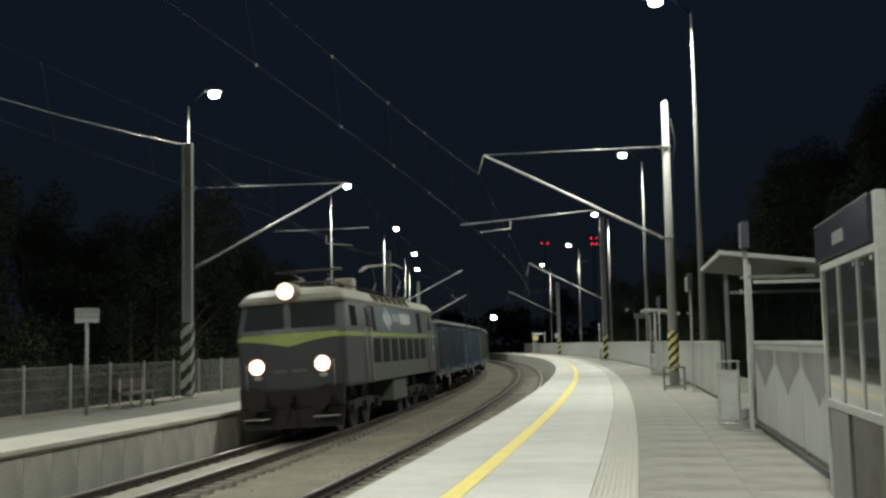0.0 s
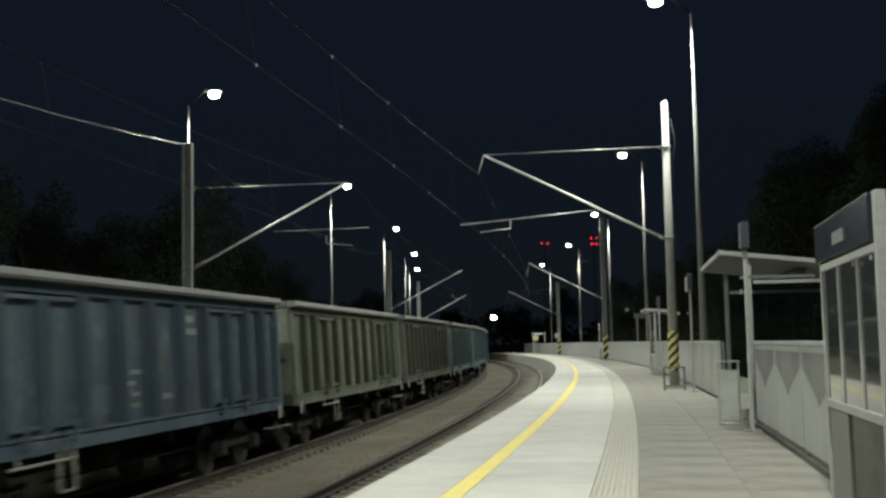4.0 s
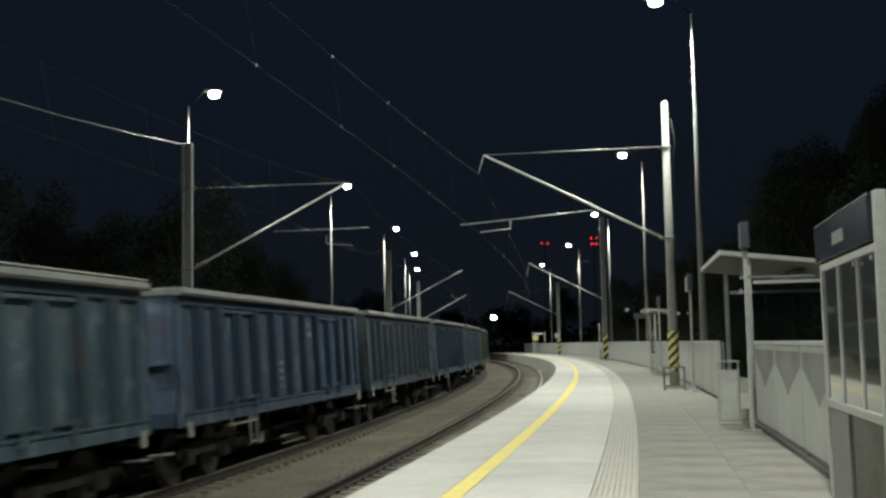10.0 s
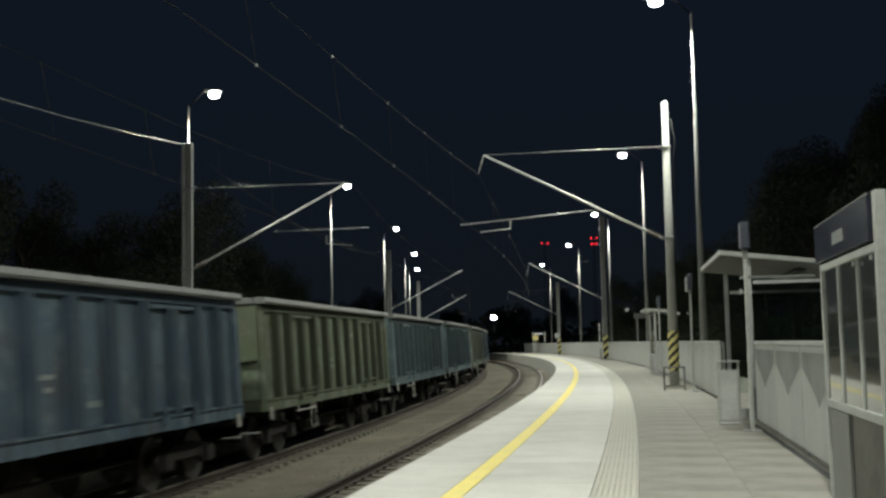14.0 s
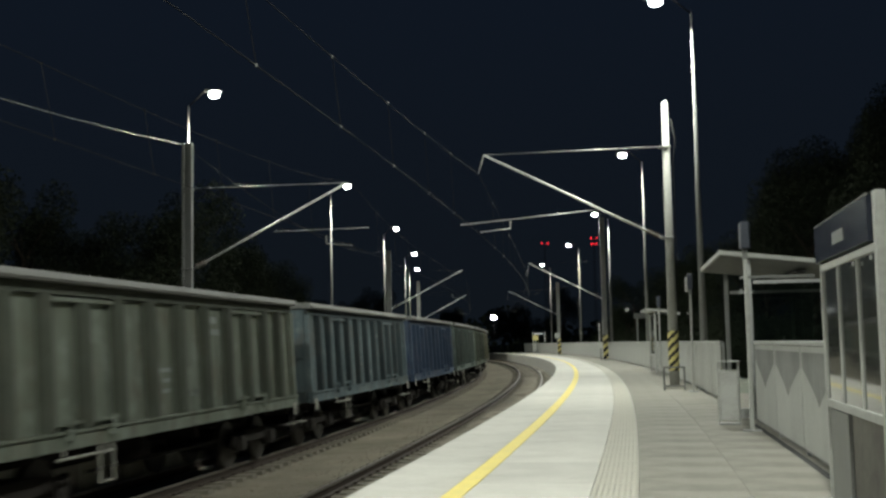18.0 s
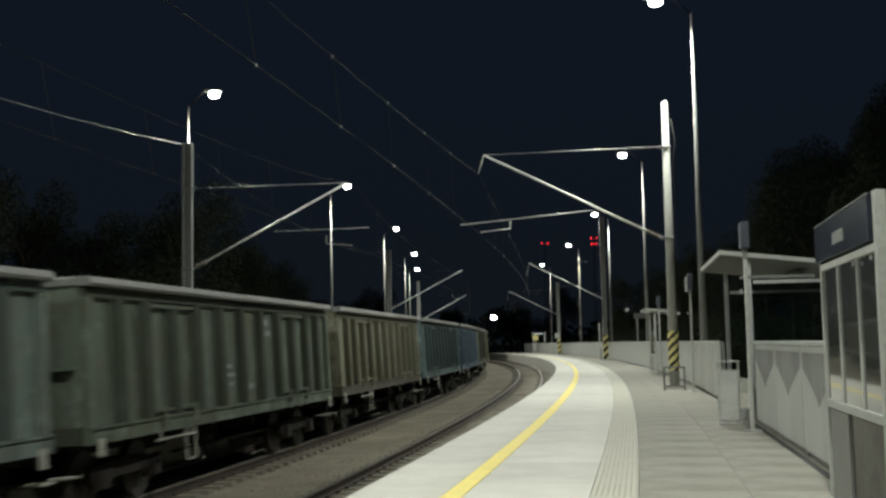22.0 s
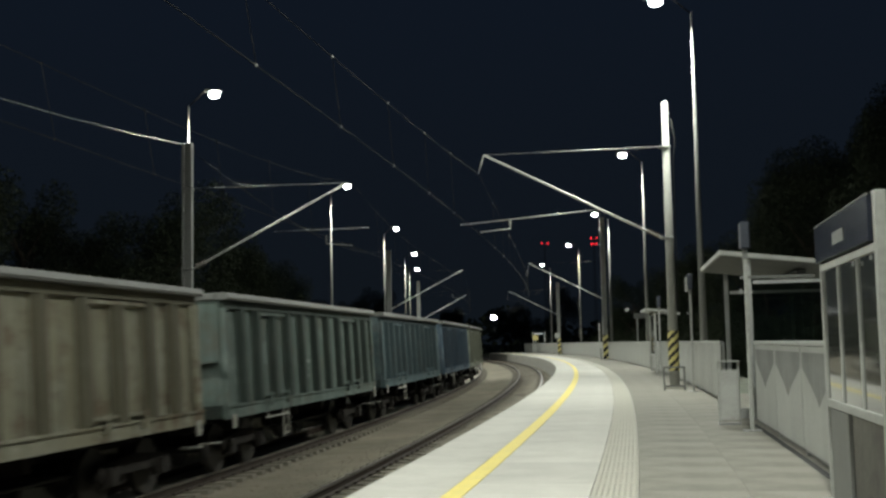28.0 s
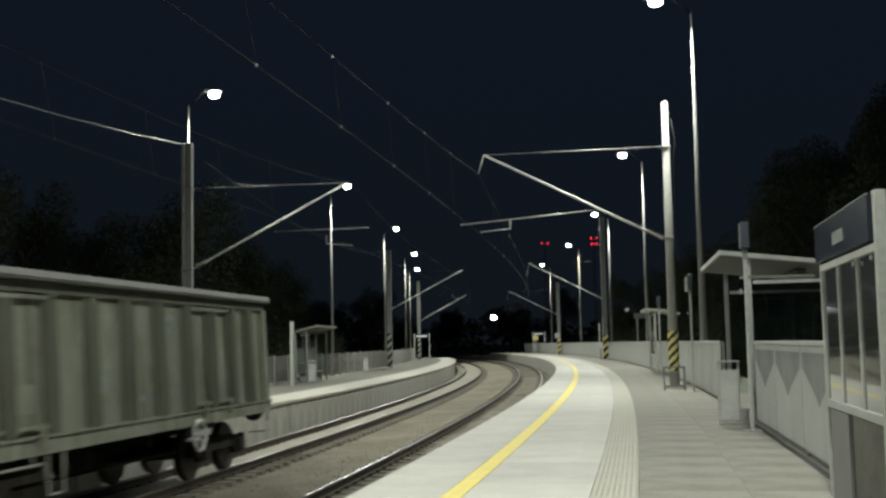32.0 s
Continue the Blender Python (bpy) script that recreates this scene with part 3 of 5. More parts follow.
# ---- overhead line ----
def mast_with_arm(s, off, base, side, z_tie, z_foot, reach, kind_round, label, tall=8.45, drop=0.32, dull=False, fr=0.34, hang=0.0):
    """A mast with a cantilever: sloping tube, tie, registration tube and steady arm. side: the way to its track."""
    t = thing("catenary_mast", label, "mast", "overhead line masts", m=at(s, off, base))
    zt, zf = z_tie - base, z_foot - base
    top = tall - base
    if kind_round:
        bm = B()
        tube(bm, (0, 0, 0), (0, 0, top), 0.148, 0.094, 16)
        part("shaft", bm, M_CONCRETE_POLE, t)
        bm = B()
        tube(bm, (0.02, 0.0, top), (0.02, 0, top + 0.06), 0.07, 0.04, 12)
        part("cap", bm, M_GALV, t)
    else:
        for q in (-1, 1):
            part("channel", boxes((*sorted((q * 0.105, q * 0.175)), -0.1, 0.1, 0, top)), M_MAST, t, bevel=0.004)
        bm = B()
        for k in range(11):
            box(bm, -0.16, 0.16, -0.108, -0.1, 0.35 + k * 0.75, 0.42 + k * 0.75)
            box(bm, -0.16, 0.16, 0.1, 0.108, 0.35 + k * 0.75, 0.42 + k * 0.75)
        part("batten_plates", bm, M_MAST, t)
        part("web", boxes((-0.104, 0.104, -0.01, 0.01, 0, top)), M_MAST, t)
    part("footing", boxes((-0.3, 0.3, -0.3, 0.3, -0.1, 0.06)), M_WALL, t, bevel=0.01)
    # slanting warning stripes round the foot
    lo, hi, rows_up = (0.52, 1.68, 44) if kind_round else (0.12, 2.6 if side > 0 else 1.9, 60)
    wide = 0.19 if kind_round else 0.3
    r = 0.156 if kind_round else 0.182
    bm = B()
    n = 24
    ring = []
    for i in range(n + 1):
        a = math.pi / 2 + i * math.tau / n
        c, q = math.cos(a), math.sin(a)
        k = r if kind_round else r / max(abs(c), abs(q))
        ring.append([bm.verts.new((k * c, k * q, lo + (hi - lo) * j / rows_up)) for j in range(rows_up + 1)])
    for i in range(n):
        for j in range(rows_up):
            f = bm.faces.new((ring[i][j], ring[i + 1][j], ring[i + 1][j + 1], ring[i][j + 1]))
            f.material_index = math.floor((hi * j / rows_up - 0.62 * (i + 0.5) / n * 2) / wide) % 2
    part("warning_stripes", bm, (M_BLACK, M_HAZARD if side < 0 else M_PALEBAND), t, "black and yellow slanting warning stripes" if side < 0 else "worn dark and pale warning bands")
    tip = (side * reach, 0, zt + 0.0)
    bm = B()
    tube(bm, (side * 0.2, 0, zf), tip, 0.037, 0.033, 10)
    part("cantilever_tube", bm, M_BRIGHT, t, "bright galvanised sloping tube")
    if side < 0:
        bm = B()
        tube(bm, tip, (side * (reach + 0.18), 0, 6.53 - base), 0.014, None, 6)
        part("wire_strut", bm, M_GALV, t)
    bm = B()
    tube(bm, (side * 0.14, 0, zt + 0.02), tip, 0.01 if dull or side > 0 else 0.014, None, 8)
    # Dull masts: weaker light on the thin parts is put into their colour.
    thin = M_WIRE if dull else M_GALV
    part("tie_rod", bm, thin, t)
    a = Vector((side * (0.2 + (reach - 0.2) * fr), 0, zf + (zt - zf) * fr - hang))
    end = (side * (reach + 0.75), 0, a.z - drop)
    bm = B()
    tube(bm, a, end, 0.018 if side < 0 else 0.009, None, 8)
    part("registration_tube", bm, thin, t)
    bm = B()
    d = (side * (reach - 0.75), 0, a.z - 0.2)
    tube(bm, d, (d[0], 0, d[2] - 0.28), 0.016, None, 6)
    tube(bm, (d[0], 0, d[2] - 0.28), (side * (reach + 0.15), 0, d[2] - 0.36), 0.016, None, 6)
    part("steady_arm", bm, thin if side < 0 else M_MAST, t)
    for z in (zt, zf):
        bm = B()
        w = 0.13 if kind_round else 0.17
        box(bm, *sorted((-side * w, side * 0.21)), -w, w, z - 0.03, z + 0.03)
        part("bracket", bm, M_MAST, t, bevel=0.01)
    bm = B()
    for k in range(5):
        tube(bm, (side * (0.32 + k * 0.07), 0, zf + (zt - zf) * (0.12 + k * 0.07) / (reach - 0.2)), (side * (0.35 + k * 0.07), 0, zf + (zt - zf) * (0.15 + k * 0.07) / (reach - 0.2)), 0.085, 0.085, 10)
    part("insulator", bm, M_RAIL, t, "ribbed brown insulator")
    bm = B()
    pts = [(side * -0.16, 0.03, top - 0.5), (side * -0.26, 0.03, top - 1.1), (side * -0.2, 0.02, top - 1.8), (side * -0.18, 0.0, 2.2)]
    cable(bm, pts, 0.014)
    part("earth_cable", bm, M_BLACK, t)
    return t


MASTS_R = [(-18.5, 5.75), (33.65, 5.62), (85.5, 5.85), (130, 5.95)]
MASTS_L = [(-14.5, -10.6), (37.4, -10.6), (84.0, -10.45), (126.5, -10.3)]


def wire(name, pts, radius, label, mat=None):
    bm = B()
    cable(bm, pts, radius)
    return tagged(new(name, mesh_of(name, bm, mat or M_WIRE)), label, "cable")


def build_overhead():
    for i, (s, o) in enumerate(MASTS_R):
        if i < 2:
            mast_with_arm(s, o, 0, -1, 7.1, 4.4, o - 0.2, True, "pale round concrete catenary mast with striped foot")
        else:
            mast_with_arm(s, o, 0, -1, 7.5, 4.7, o - 0.2, False, "dark steel catenary mast with striped foot", 10.9 if i == 2 else 8.4, dull=True)
    for i, (s, o) in enumerate(MASTS_L):
        mast_with_arm(s, o, Z_LEFT, 1, 7.0, 4.2, -4.9 - o, False, "dark steel catenary mast with striped foot", 8.62, drop=-0.03, dull=i > 1, fr=0.53, hang=0.28)
    # base guard round the near mast's foot
    t = thing("mast_guard", "low grey tubular guard frame at the mast foot", "guard rail", m=at(32.6, 5.55, 0))
    for x in (-0.28, 0.28):
        for y in (-0.2, 0.2):
            part("leg", boxes((x - 0.018, x + 0.018, y - 0.018, y + 0.018, 0, 0.62)), M_MAST, t)
    part("top_frame", boxes((-0.3, 0.3, -0.22, -0.18, 0.62, 0.66), (-0.3, 0.3, 0.18, 0.22, 0.62, 0.66), (-0.3, -0.26, -0.18, 0.18, 0.62, 0.66), (0.26, 0.3, -0.18, 0.18, 0.62, 0.66)), M_MAST, t)
    part("low_bar", boxes((-0.26, 0.26, -0.22, -0.18, 0.1, 0.15)), M_MAST, t)
    # messengers, contact wires and droppers over both tracks
    for masts, off, zc, zm, dip, power in ((MASTS_R, 0.02, 4.71, 6.53, 0.97, 2), (MASTS_L, -4.75, 4.8, 7.0, 1.08, 3.1)):
        for (sa, _), (sb, _) in zip(masts, masts[1:]):
            half, mid = (sb - sa) / 2, (sa + sb) / 2
            sag = lambda s: zm - dip * (1 - abs((s - mid) / half) ** power)
            ss = np.linspace(sa, sb, 15)
            wire("messenger_wire", [spot(s, off, sag(s)) for s in ss], 0.0065, "thin sagging overhead messenger wire")
            wire("contact_wire", [spot(s, off, zc) for s in ss], 0.0065, "thin level overhead contact wire")
            for s in np.arange(sa + 4.7, sb - 3, 3.79):
                d = thing("dropper", "thin dropper wire with clamps between overhead wires", "cable", "droppers", m=at(s, off, 0))
                bm = B()
                tube(bm, (0, 0.22, zc), (0, -0.22, sag(s)), 0.005, None, 5)
                part("dropper_wire", bm, M_WIRE, d)
                for y, z in ((0.22, zc), (-0.22, sag(s))):
                    part("clamp", boxes((-0.012, 0.012, y - 0.018, y + 0.018, z - 0.02, z + 0.02)), M_MAST if off > 0 else M_WIRE, d)
    # feeder wires along the far masts
    z, o = 8.58, -10.75
    for n, ((sa, _), (sb, _)) in enumerate(zip(MASTS_L, MASTS_L[1:])):
        pts = [spot(sa + (sb - sa) * u, o, z - 1.34 * 4 * u * (1 - u)) for u in np.linspace(0, 1, 13)]
        # first span bright: the lamp's light on it is put into the colour
        wire("feeder_wire", pts, 0.012 if n == 0 else 0.009, "thin sagging feeder wire along the masts", M_GALV if n == 0 else M_WIRE)


# ---- platform furniture ----
def build_display_case():
    t = thing("notice_case", "tall white-framed glazed timetable case with navy header", "notice board", m=at(9.9, 5.985, 0))
    L, R = 1.27, -1.15
    for y, w in ((L, 0.036), (R, 0.05)):
        part("post", boxes((-0.03, 0.05, y - w, y + w, 0, 2.40)), M_WHITE, t, bevel=0.006)
    part("header", boxes((-0.06, 0.07, R + 0.055, L + 0.06, 2.06, 2.38)), M_NAVY, t, "dark navy sign box", bevel=0.004)
    part("header_trim", boxes((-0.064, -0.05, R + 0.052, L + 0.052, 2.382, 2.392)), M_MAST, t)
    part("lettering_bar", boxes((-0.066, -0.061, -0.13, 0.36, 2.15, 2.25)), M_MAST, t, "pale worn lettering")
    part("top_frame", boxes((-0.03, 0.05, R + 0.05, L - 0.05, 1.985, 2.045)), M_WHITE, t, bevel=0.004)
    part("bottom_frame", boxes((-0.03, 0.05, R + 0.05, L - 0.05, 0.79, 0.86)), M_WHITE, t, bevel=0.004)
    ys = [L - 0.05, 0.45, -0.4, R + 0.05]
    for y in ys[1:-1]:
        part("mullion", boxes((-0.026, 0.0, y - 0.02, y + 0.02, 0.86, 1.985)), M_WHITE, t, bevel=0.004)
    for a, b in zip(ys, ys[1:]):
        pane = part("pane", boxes((-0.012, -0.006, b + 0.021, a - 0.021, 0.862, 1.983)), M_CASEPANE, t, "dark reflecting glass pane")
        part("paper", boxes((0.01, 0.014, b + 0.1, a - 0.1, 0.95, 1.9)), M_NAVY, pane)
    part("back_panel", boxes((0.02, 0.045, R + 0.05, L - 0.05, 0.862, 1.983)), M_BLACK, t)
    for y in (-0.4, R + 0.09):
        part("lock", boxes((-0.05, -0.04, y - 0.02, y + 0.02, 1.93, 1.96)), M_GALV, t)
    part("lower_panel", boxes((0.02, 0.035, R + 0.05, 0.34, 0.05, 0.775)), M_LOWER, t, "dull brown lower sheet")
    part("lower_panel", boxes((-0.01, 0.035, 0.345, L - 0.05, 0.0, 0.775)), M_FILM, t, "grey lower sheet")


def build_signal_post(s, label, board):
    t = thing("loudspeaker_post", label, "post", "platform posts", m=at(s, 6.0, 0))
    part("post", boxes((-0.03, 0.03, -0.03, 0.03, 0, 2.62)), M_WHITE, t, bevel=0.01)
    part("base_plate", boxes((-0.13, 0.13, -0.13, 0.13, 0, 0.02)), M_GALV, t)
    part("neck", boxes((-0.04, 0.04, -0.04, 0.04, 2.62, 2.85)), M_MAST, t, bevel=0.005)
    part("board", boxes((-0.07, 0.07, -0.16, 0.16, 2.78, 3.2)), M_POSTBOX, t, "dark box-shaped sign seen edge-on", bevel=0.02)
    if board:
        part("notice", boxes((-0.12, -0.073, -0.15, 0.15, 2.72, 3.1)), M_WHITE, t, "pale notice plate", bevel=0.004)
    part("small_camera", boxes((-0.1, -0.066, -0.03, 0.03, 2.1, 2.16)), M_GALV, t)


def build_bin(s, off, z, label):
    t = thing("litter_bin", label, "litter bin", "litter bins", m=at(s, off, z))
    bm = B()
    prism(bm, [(-0.14, -0.11), (0.14, -0.11), (0.15, -0.08), (0.15, 0.08), (0.14, 0.11), (-0.14, 0.11), (-0.15, 0.08), (-0.15, -0.08)], "z", 0.08, 0.86)
    part("body", bm, M_BIN, t, "pale grey steel bin body")
    for x in (-0.165, 0.165):
        part("frame_post", boxes((x - 0.014, x + 0.014, -0.03, 0.03, 0.025, 1.02)), M_WHITE, t)
    part("lid", boxes((-0.18, 0.18, -0.12, 0.12, 1.02, 1.045)), M_WHITE, t, bevel=0.005)
    part("rim", boxes((-0.15, 0.15, -0.115, 0.115, 0.865, 0.89)), M_WHITE, t)
    part("foot", boxes((-0.18, 0.18, -0.12, 0.12, 0, 0.025)), M_GALV, t)
    part("ash_box", boxes((0.18, 0.33, -0.05, 0.05, 0.1, 0.26)), M_GALV, t, "small steel ash box", bevel=0.008)


def build_shelter(s, off, z, side, length, depth, label, rise=2.95, metal=None, back=None):
    """A glazed waiting shelter; side: the way to the platform."""
    metal, frame_metal = metal or M_WHITE, M_MAST if metal else M_GALV
    t = thing("waiting_shelter", label, "shelter", "shelters", m=at(s, off, z))
    h = length / 2
    bm = B()
    prism(bm, [(side * 0.35, rise - 0.075), (side * 0.35, rise), (-side * depth, rise - 0.32), (-side * depth, rise - 0.395)], "y", -h - 0.25, h + 0.25)
    part("roof", bm, metal, t, "sloping roof slab")
    # Sheet added under the roof: its dull grey carries the underside's shade.
    bm = B()
    prism(bm, [(side * 0.32, rise - 0.095), (side * 0.32, rise - 0.079), (-side * (depth - 0.03), rise - 0.395), (-side * (depth - 0.03), rise - 0.411)], "y", -h - 0.22, h + 0.22)
    part("soffit", bm, M_GREYSHADE, t, "dull grey sheet added for the shade under the roof")
    part("roof_beam", boxes((min(-side * depth, 0) * 0.55, max(-side * depth, 0) * 0.55, -h - 0.05, -h + 0.03, rise - 0.5, rise - 0.45)), M_MAST, t)
    for y in (-h, h):
        for x, top in ((-side * 0.15, rise - 0.16), (-side * (depth - 0.15), rise - 0.4)):
            part("post", boxes((x - 0.04, x + 0.04, y - 0.04, y + 0.04, 0, top)), frame_metal, t, bevel=0.004)
        x0, x1 = sorted((-side * 0.22, -side * (depth - 0.2)))
        pane = part("side_pane", boxes((x0, x1, y - 0.005, y + 0.005, 0.25, 2.35)), M_SHELTERGLASS, t)
        pane.visible_shadow = False
        part("side_rail", boxes((x0, x1, y - 0.02, y + 0.02, 2.36, 2.42)), frame_metal, t)
    n = 3
    for k in range(n):
        y0, y1 = -h + 0.06 + k * (length - 0.1) / n, -h + (k + 1) * (length - 0.1) / n
        x = -side * (depth - 0.15)
        pane = part("back_pane", boxes((x - 0.005, x + 0.005, y0, y1 - 0.02, 0.25, 2.35)), back or M_SHELTERGLASS, t)
        pane.visible_shadow = back is not None
        part("back_mullion", boxes((x - 0.02, x + 0.02, y1 - 0.02, y1 + 0.02, 0, rise - 0.4)), frame_metal, t)
    x0, x1 = sorted((-side * (depth - 0.6), -side * (depth - 0.2)))
    part("bench_seat", boxes((x0, x1, -h + 0.3, h - 0.3, 0.43, 0.48)), M_MAST, t, bevel=0.01)
    for y in (-h + 0.5, h - 0.5):
        part("bench_leg", boxes((x0 + 0.05, x1 - 0.05, y - 0.03, y + 0.03, 0, 0.43)), frame_metal, t)
    part("ceiling_fitting", boxes((-side * depth * 0.5 - 0.07, -side * depth * 0.5 + 0.07, -h * 0.7, h * 0.7, rise - 0.4, rise - 0.33)), M_GREYSHADE, t)


def build_furniture():
    build_display_case()
    build_signal_post(18.3, "white square post topped by a dark sign box", False)
    build_signal_post(31.6, "white square post with a pale notice plate", True)
    build_bin(19.7, 5.79, 0, "grey steel litter bin in a pale frame")
    build_shelter(22.9, 6.15, 0, -1, 4.3, 2.3, "glazed waiting shelter with a pale sloping roof")
    # second, smaller shelter with its post further along
    t = thing("waiting_shelter", "narrow glazed shelter with a pale sloping roof", "shelter", "shelters", m=at(50.1, 5.96, 0))
    for y in (-1.6, 1.6):
        part("post", boxes((-0.04, 0.04, y - 0.04, y + 0.04, 0, 2.66)), M_WHITE, t)
    for z in (0.75, 2.5):
        part("rail", boxes((-0.03, 0.03, -1.55, 1.55, z, z + 0.06)), M_WHITE, t)
    bm = B()
    prism(bm, [(-0.4, 2.68), (-0.4, 2.78), (0.7, 2.68), (1.05, 2.56), (1.02, 2.48), (0.62, 2.6)], "y", -1.9, 1.9)
    part("roof", bm, M_WHITE, t, "sloping roof slab with a bent edge")
    for y in (-0.78, 0.78):
        pane = part("pane", boxes((-0.006, 0.006, y - 0.72, y + 0.72, 0.82, 2.49)), M_SHELTERGLASS, t)
        pane.visible_shadow = False
    build_signal_post(46.5, "white square post topped by a dark sign box", False)
    t = thing("marker_post", "thin white post by the fence", "post", m=at(92.5, 6.0, 0))
    part("post", boxes((-0.04, 0.04, -0.04, 0.04, 0, 2.9)), M_WHITE, t)
    part("base_plate", boxes((-0.12, 0.12, -0.12, 0.12, 0, 0.02)), M_GALV, t)
    t = thing("surveillance_camera", "small white camera on an arm of the lamp pole", "camera", m=at(59.4, 6.42, 0))
    part("arm", boxes((-0.95, -0.06, -0.02, 0.02, 3.03, 3.07)), M_UNDER, t)
    part("housing", boxes((-1.12, -0.95, -0.07, 0.07, 2.96, 3.12)), M_BIN, t, "white camera housing", bevel=0.02)
    build_bin(72.0, -10.6, Z_LEFT, "pale litter box by the far fence")
    build_bin(51.6, -9.7, Z_LEFT, "pale litter bin by the far shelter")
    build_shelter(54.6, -10.0, Z_LEFT, 1, 4.3, 0.85, "dim shelter with dark back panes on the far platform", 2.72, M_MAST, M_PANE)
    # loudspeaker post on the far platform
    t = thing("notice_post", "pale square post on the far platform", "post", m=at(46.9, -9.45, Z_LEFT))
    part("post", boxes((-0.07, 0.07, -0.07, 0.07, 0, 2.75)), M_WHITE, t, bevel=0.008)
    part("cap", boxes((-0.08, 0.08, -0.08, 0.08, 2.75, 2.79)), M_MAST, t)
    # small sign on a post, far platform
    t = thing("platform_sign", "small pale two-line sign on a grey post", "sign", m=at(28.3, -9.9, Z_LEFT, 14))
    bm = B()
    tube(bm, (0, 0, 0), (0, 0, 2.45), 0.05, None, 10)
    part("post", bm, M_POLE, t)
    part("board", boxes((-0.32, 0.32, -0.02, 0.02, 2.42, 2.82)), M_GREYSHADE, t, "grey sign board", bevel=0.006)
    part("lower_bar", boxes((-0.3, 0.3, -0.026, -0.021, 2.43, 2.54)), M_FAINT, t)
    part("middle_bar", boxes((-0.3, 0.3, -0.026, -0.021, 2.60, 2.66)), M_FILM, t)
    # low bench frame by the far fence
    t = thing("bench", "brown slatted bench on pale legs by the mesh fence", "bench", m=at(32.2, -10.2, Z_LEFT))
    for x in (-0.16, -0.02, 0.12):
        part("seat_slat", boxes((x, x + 0.11, -1.0, 1.0, 0.42, 0.45)), M_BROWN, t, bevel=0.006)
    for z in (0.58, 0.72):
        part("back_slat", boxes((-0.24, -0.21, -1.0, 1.0, z, z + 0.11)), M_BROWN, t, bevel=0.006)
    for y in (-0.8, 0.0, 0.8):
        part("leg", boxes((0.12, 0.17, y - 0.03, y + 0.03, 0, 0.42), (-0.2, -0.16, y - 0.03, y + 0.03, 0, 0.84), (-0.16, 0.12, y - 0.03, y + 0.03, 0.37, 0.42)), M_GALV, t)
    # name signs at the far ends
    for s, off, z, w in ((150.0, 6.0, 0, 1.6), (120.0, -9.9, Z_LEFT, 1.6)):
        t = thing("station_sign", "dark station name board on two thin posts", "sign", "station name boards", m=at(s, off, z))
        for x in (-w / 2, w / 2):
            part("post", boxes((x - 0.05, x + 0.05, -0.05, 0.05, 0, 2.9)), M_WHITE, t)
        part("board", boxes((-w / 2 + 0.06, w / 2 - 0.06, -0.03, 0.03, 2.4, 2.85)), M_NAVY, t)
        part("lettering_bar", boxes((-w / 2 + 0.2, w / 2 - 0.2, -0.036, -0.031, 2.55, 2.7)), M_BARS, t)
    t = thing("warning_sign", "small square yellow sign on a thin post", "sign", m=at(146, 5.0, 0))
    part("post", boxes((-0.04, 0.04, -0.04, 0.04, 0, 2.6)), M_GALV, t)
    part("board", boxes((-0.36, 0.36, -0.07, -0.042, 1.75, 2.4)), M_SIGNYELLOW, t, "yellow board")
    t = thing("mast_notice", "small pale notice box on the far mast", "sign", m=at(129.6, 5.7, 0))
    part("post", boxes((-0.03, 0.03, -0.03, 0.03, 0, 2.4)), M_GALV, t)
    part("plate", boxes((-0.3, 0.3, -0.05, -0.031, 1.9, 2.5)), M_WHITE, t)
    # hydrant-like thin posts by the fence
    for s, h in ((88.0, 2.9), (84.5, 0.9)):
        t = thing("slim_post", "slim grey post by the platform fence", "post", "slim posts", m=at(s, 5.9 if h > 2 else 5.4, 0))
        part("post", boxes((-0.05, 0.05, -0.05, 0.05, 0, h)), M_POLE, t, bevel=0.01)
        part("cap", boxes((-0.06, 0.06, -0.06, 0.06, h, h + 0.04)), M_GALV, t)
    # sign behind the near fence
    t = thing("road_sign", "dim grey direction sign behind the fence", "sign", m=at(86.0, 8.35, -0.09))
    part("post", boxes((-0.05, 0.05, -0.05, 0.05, 0, 3.6)), M_GALV, t)
    part("board", boxes((-0.25, 0.95, -0.06, -0.052, 3.2, 3.6)), M_FILM, t)


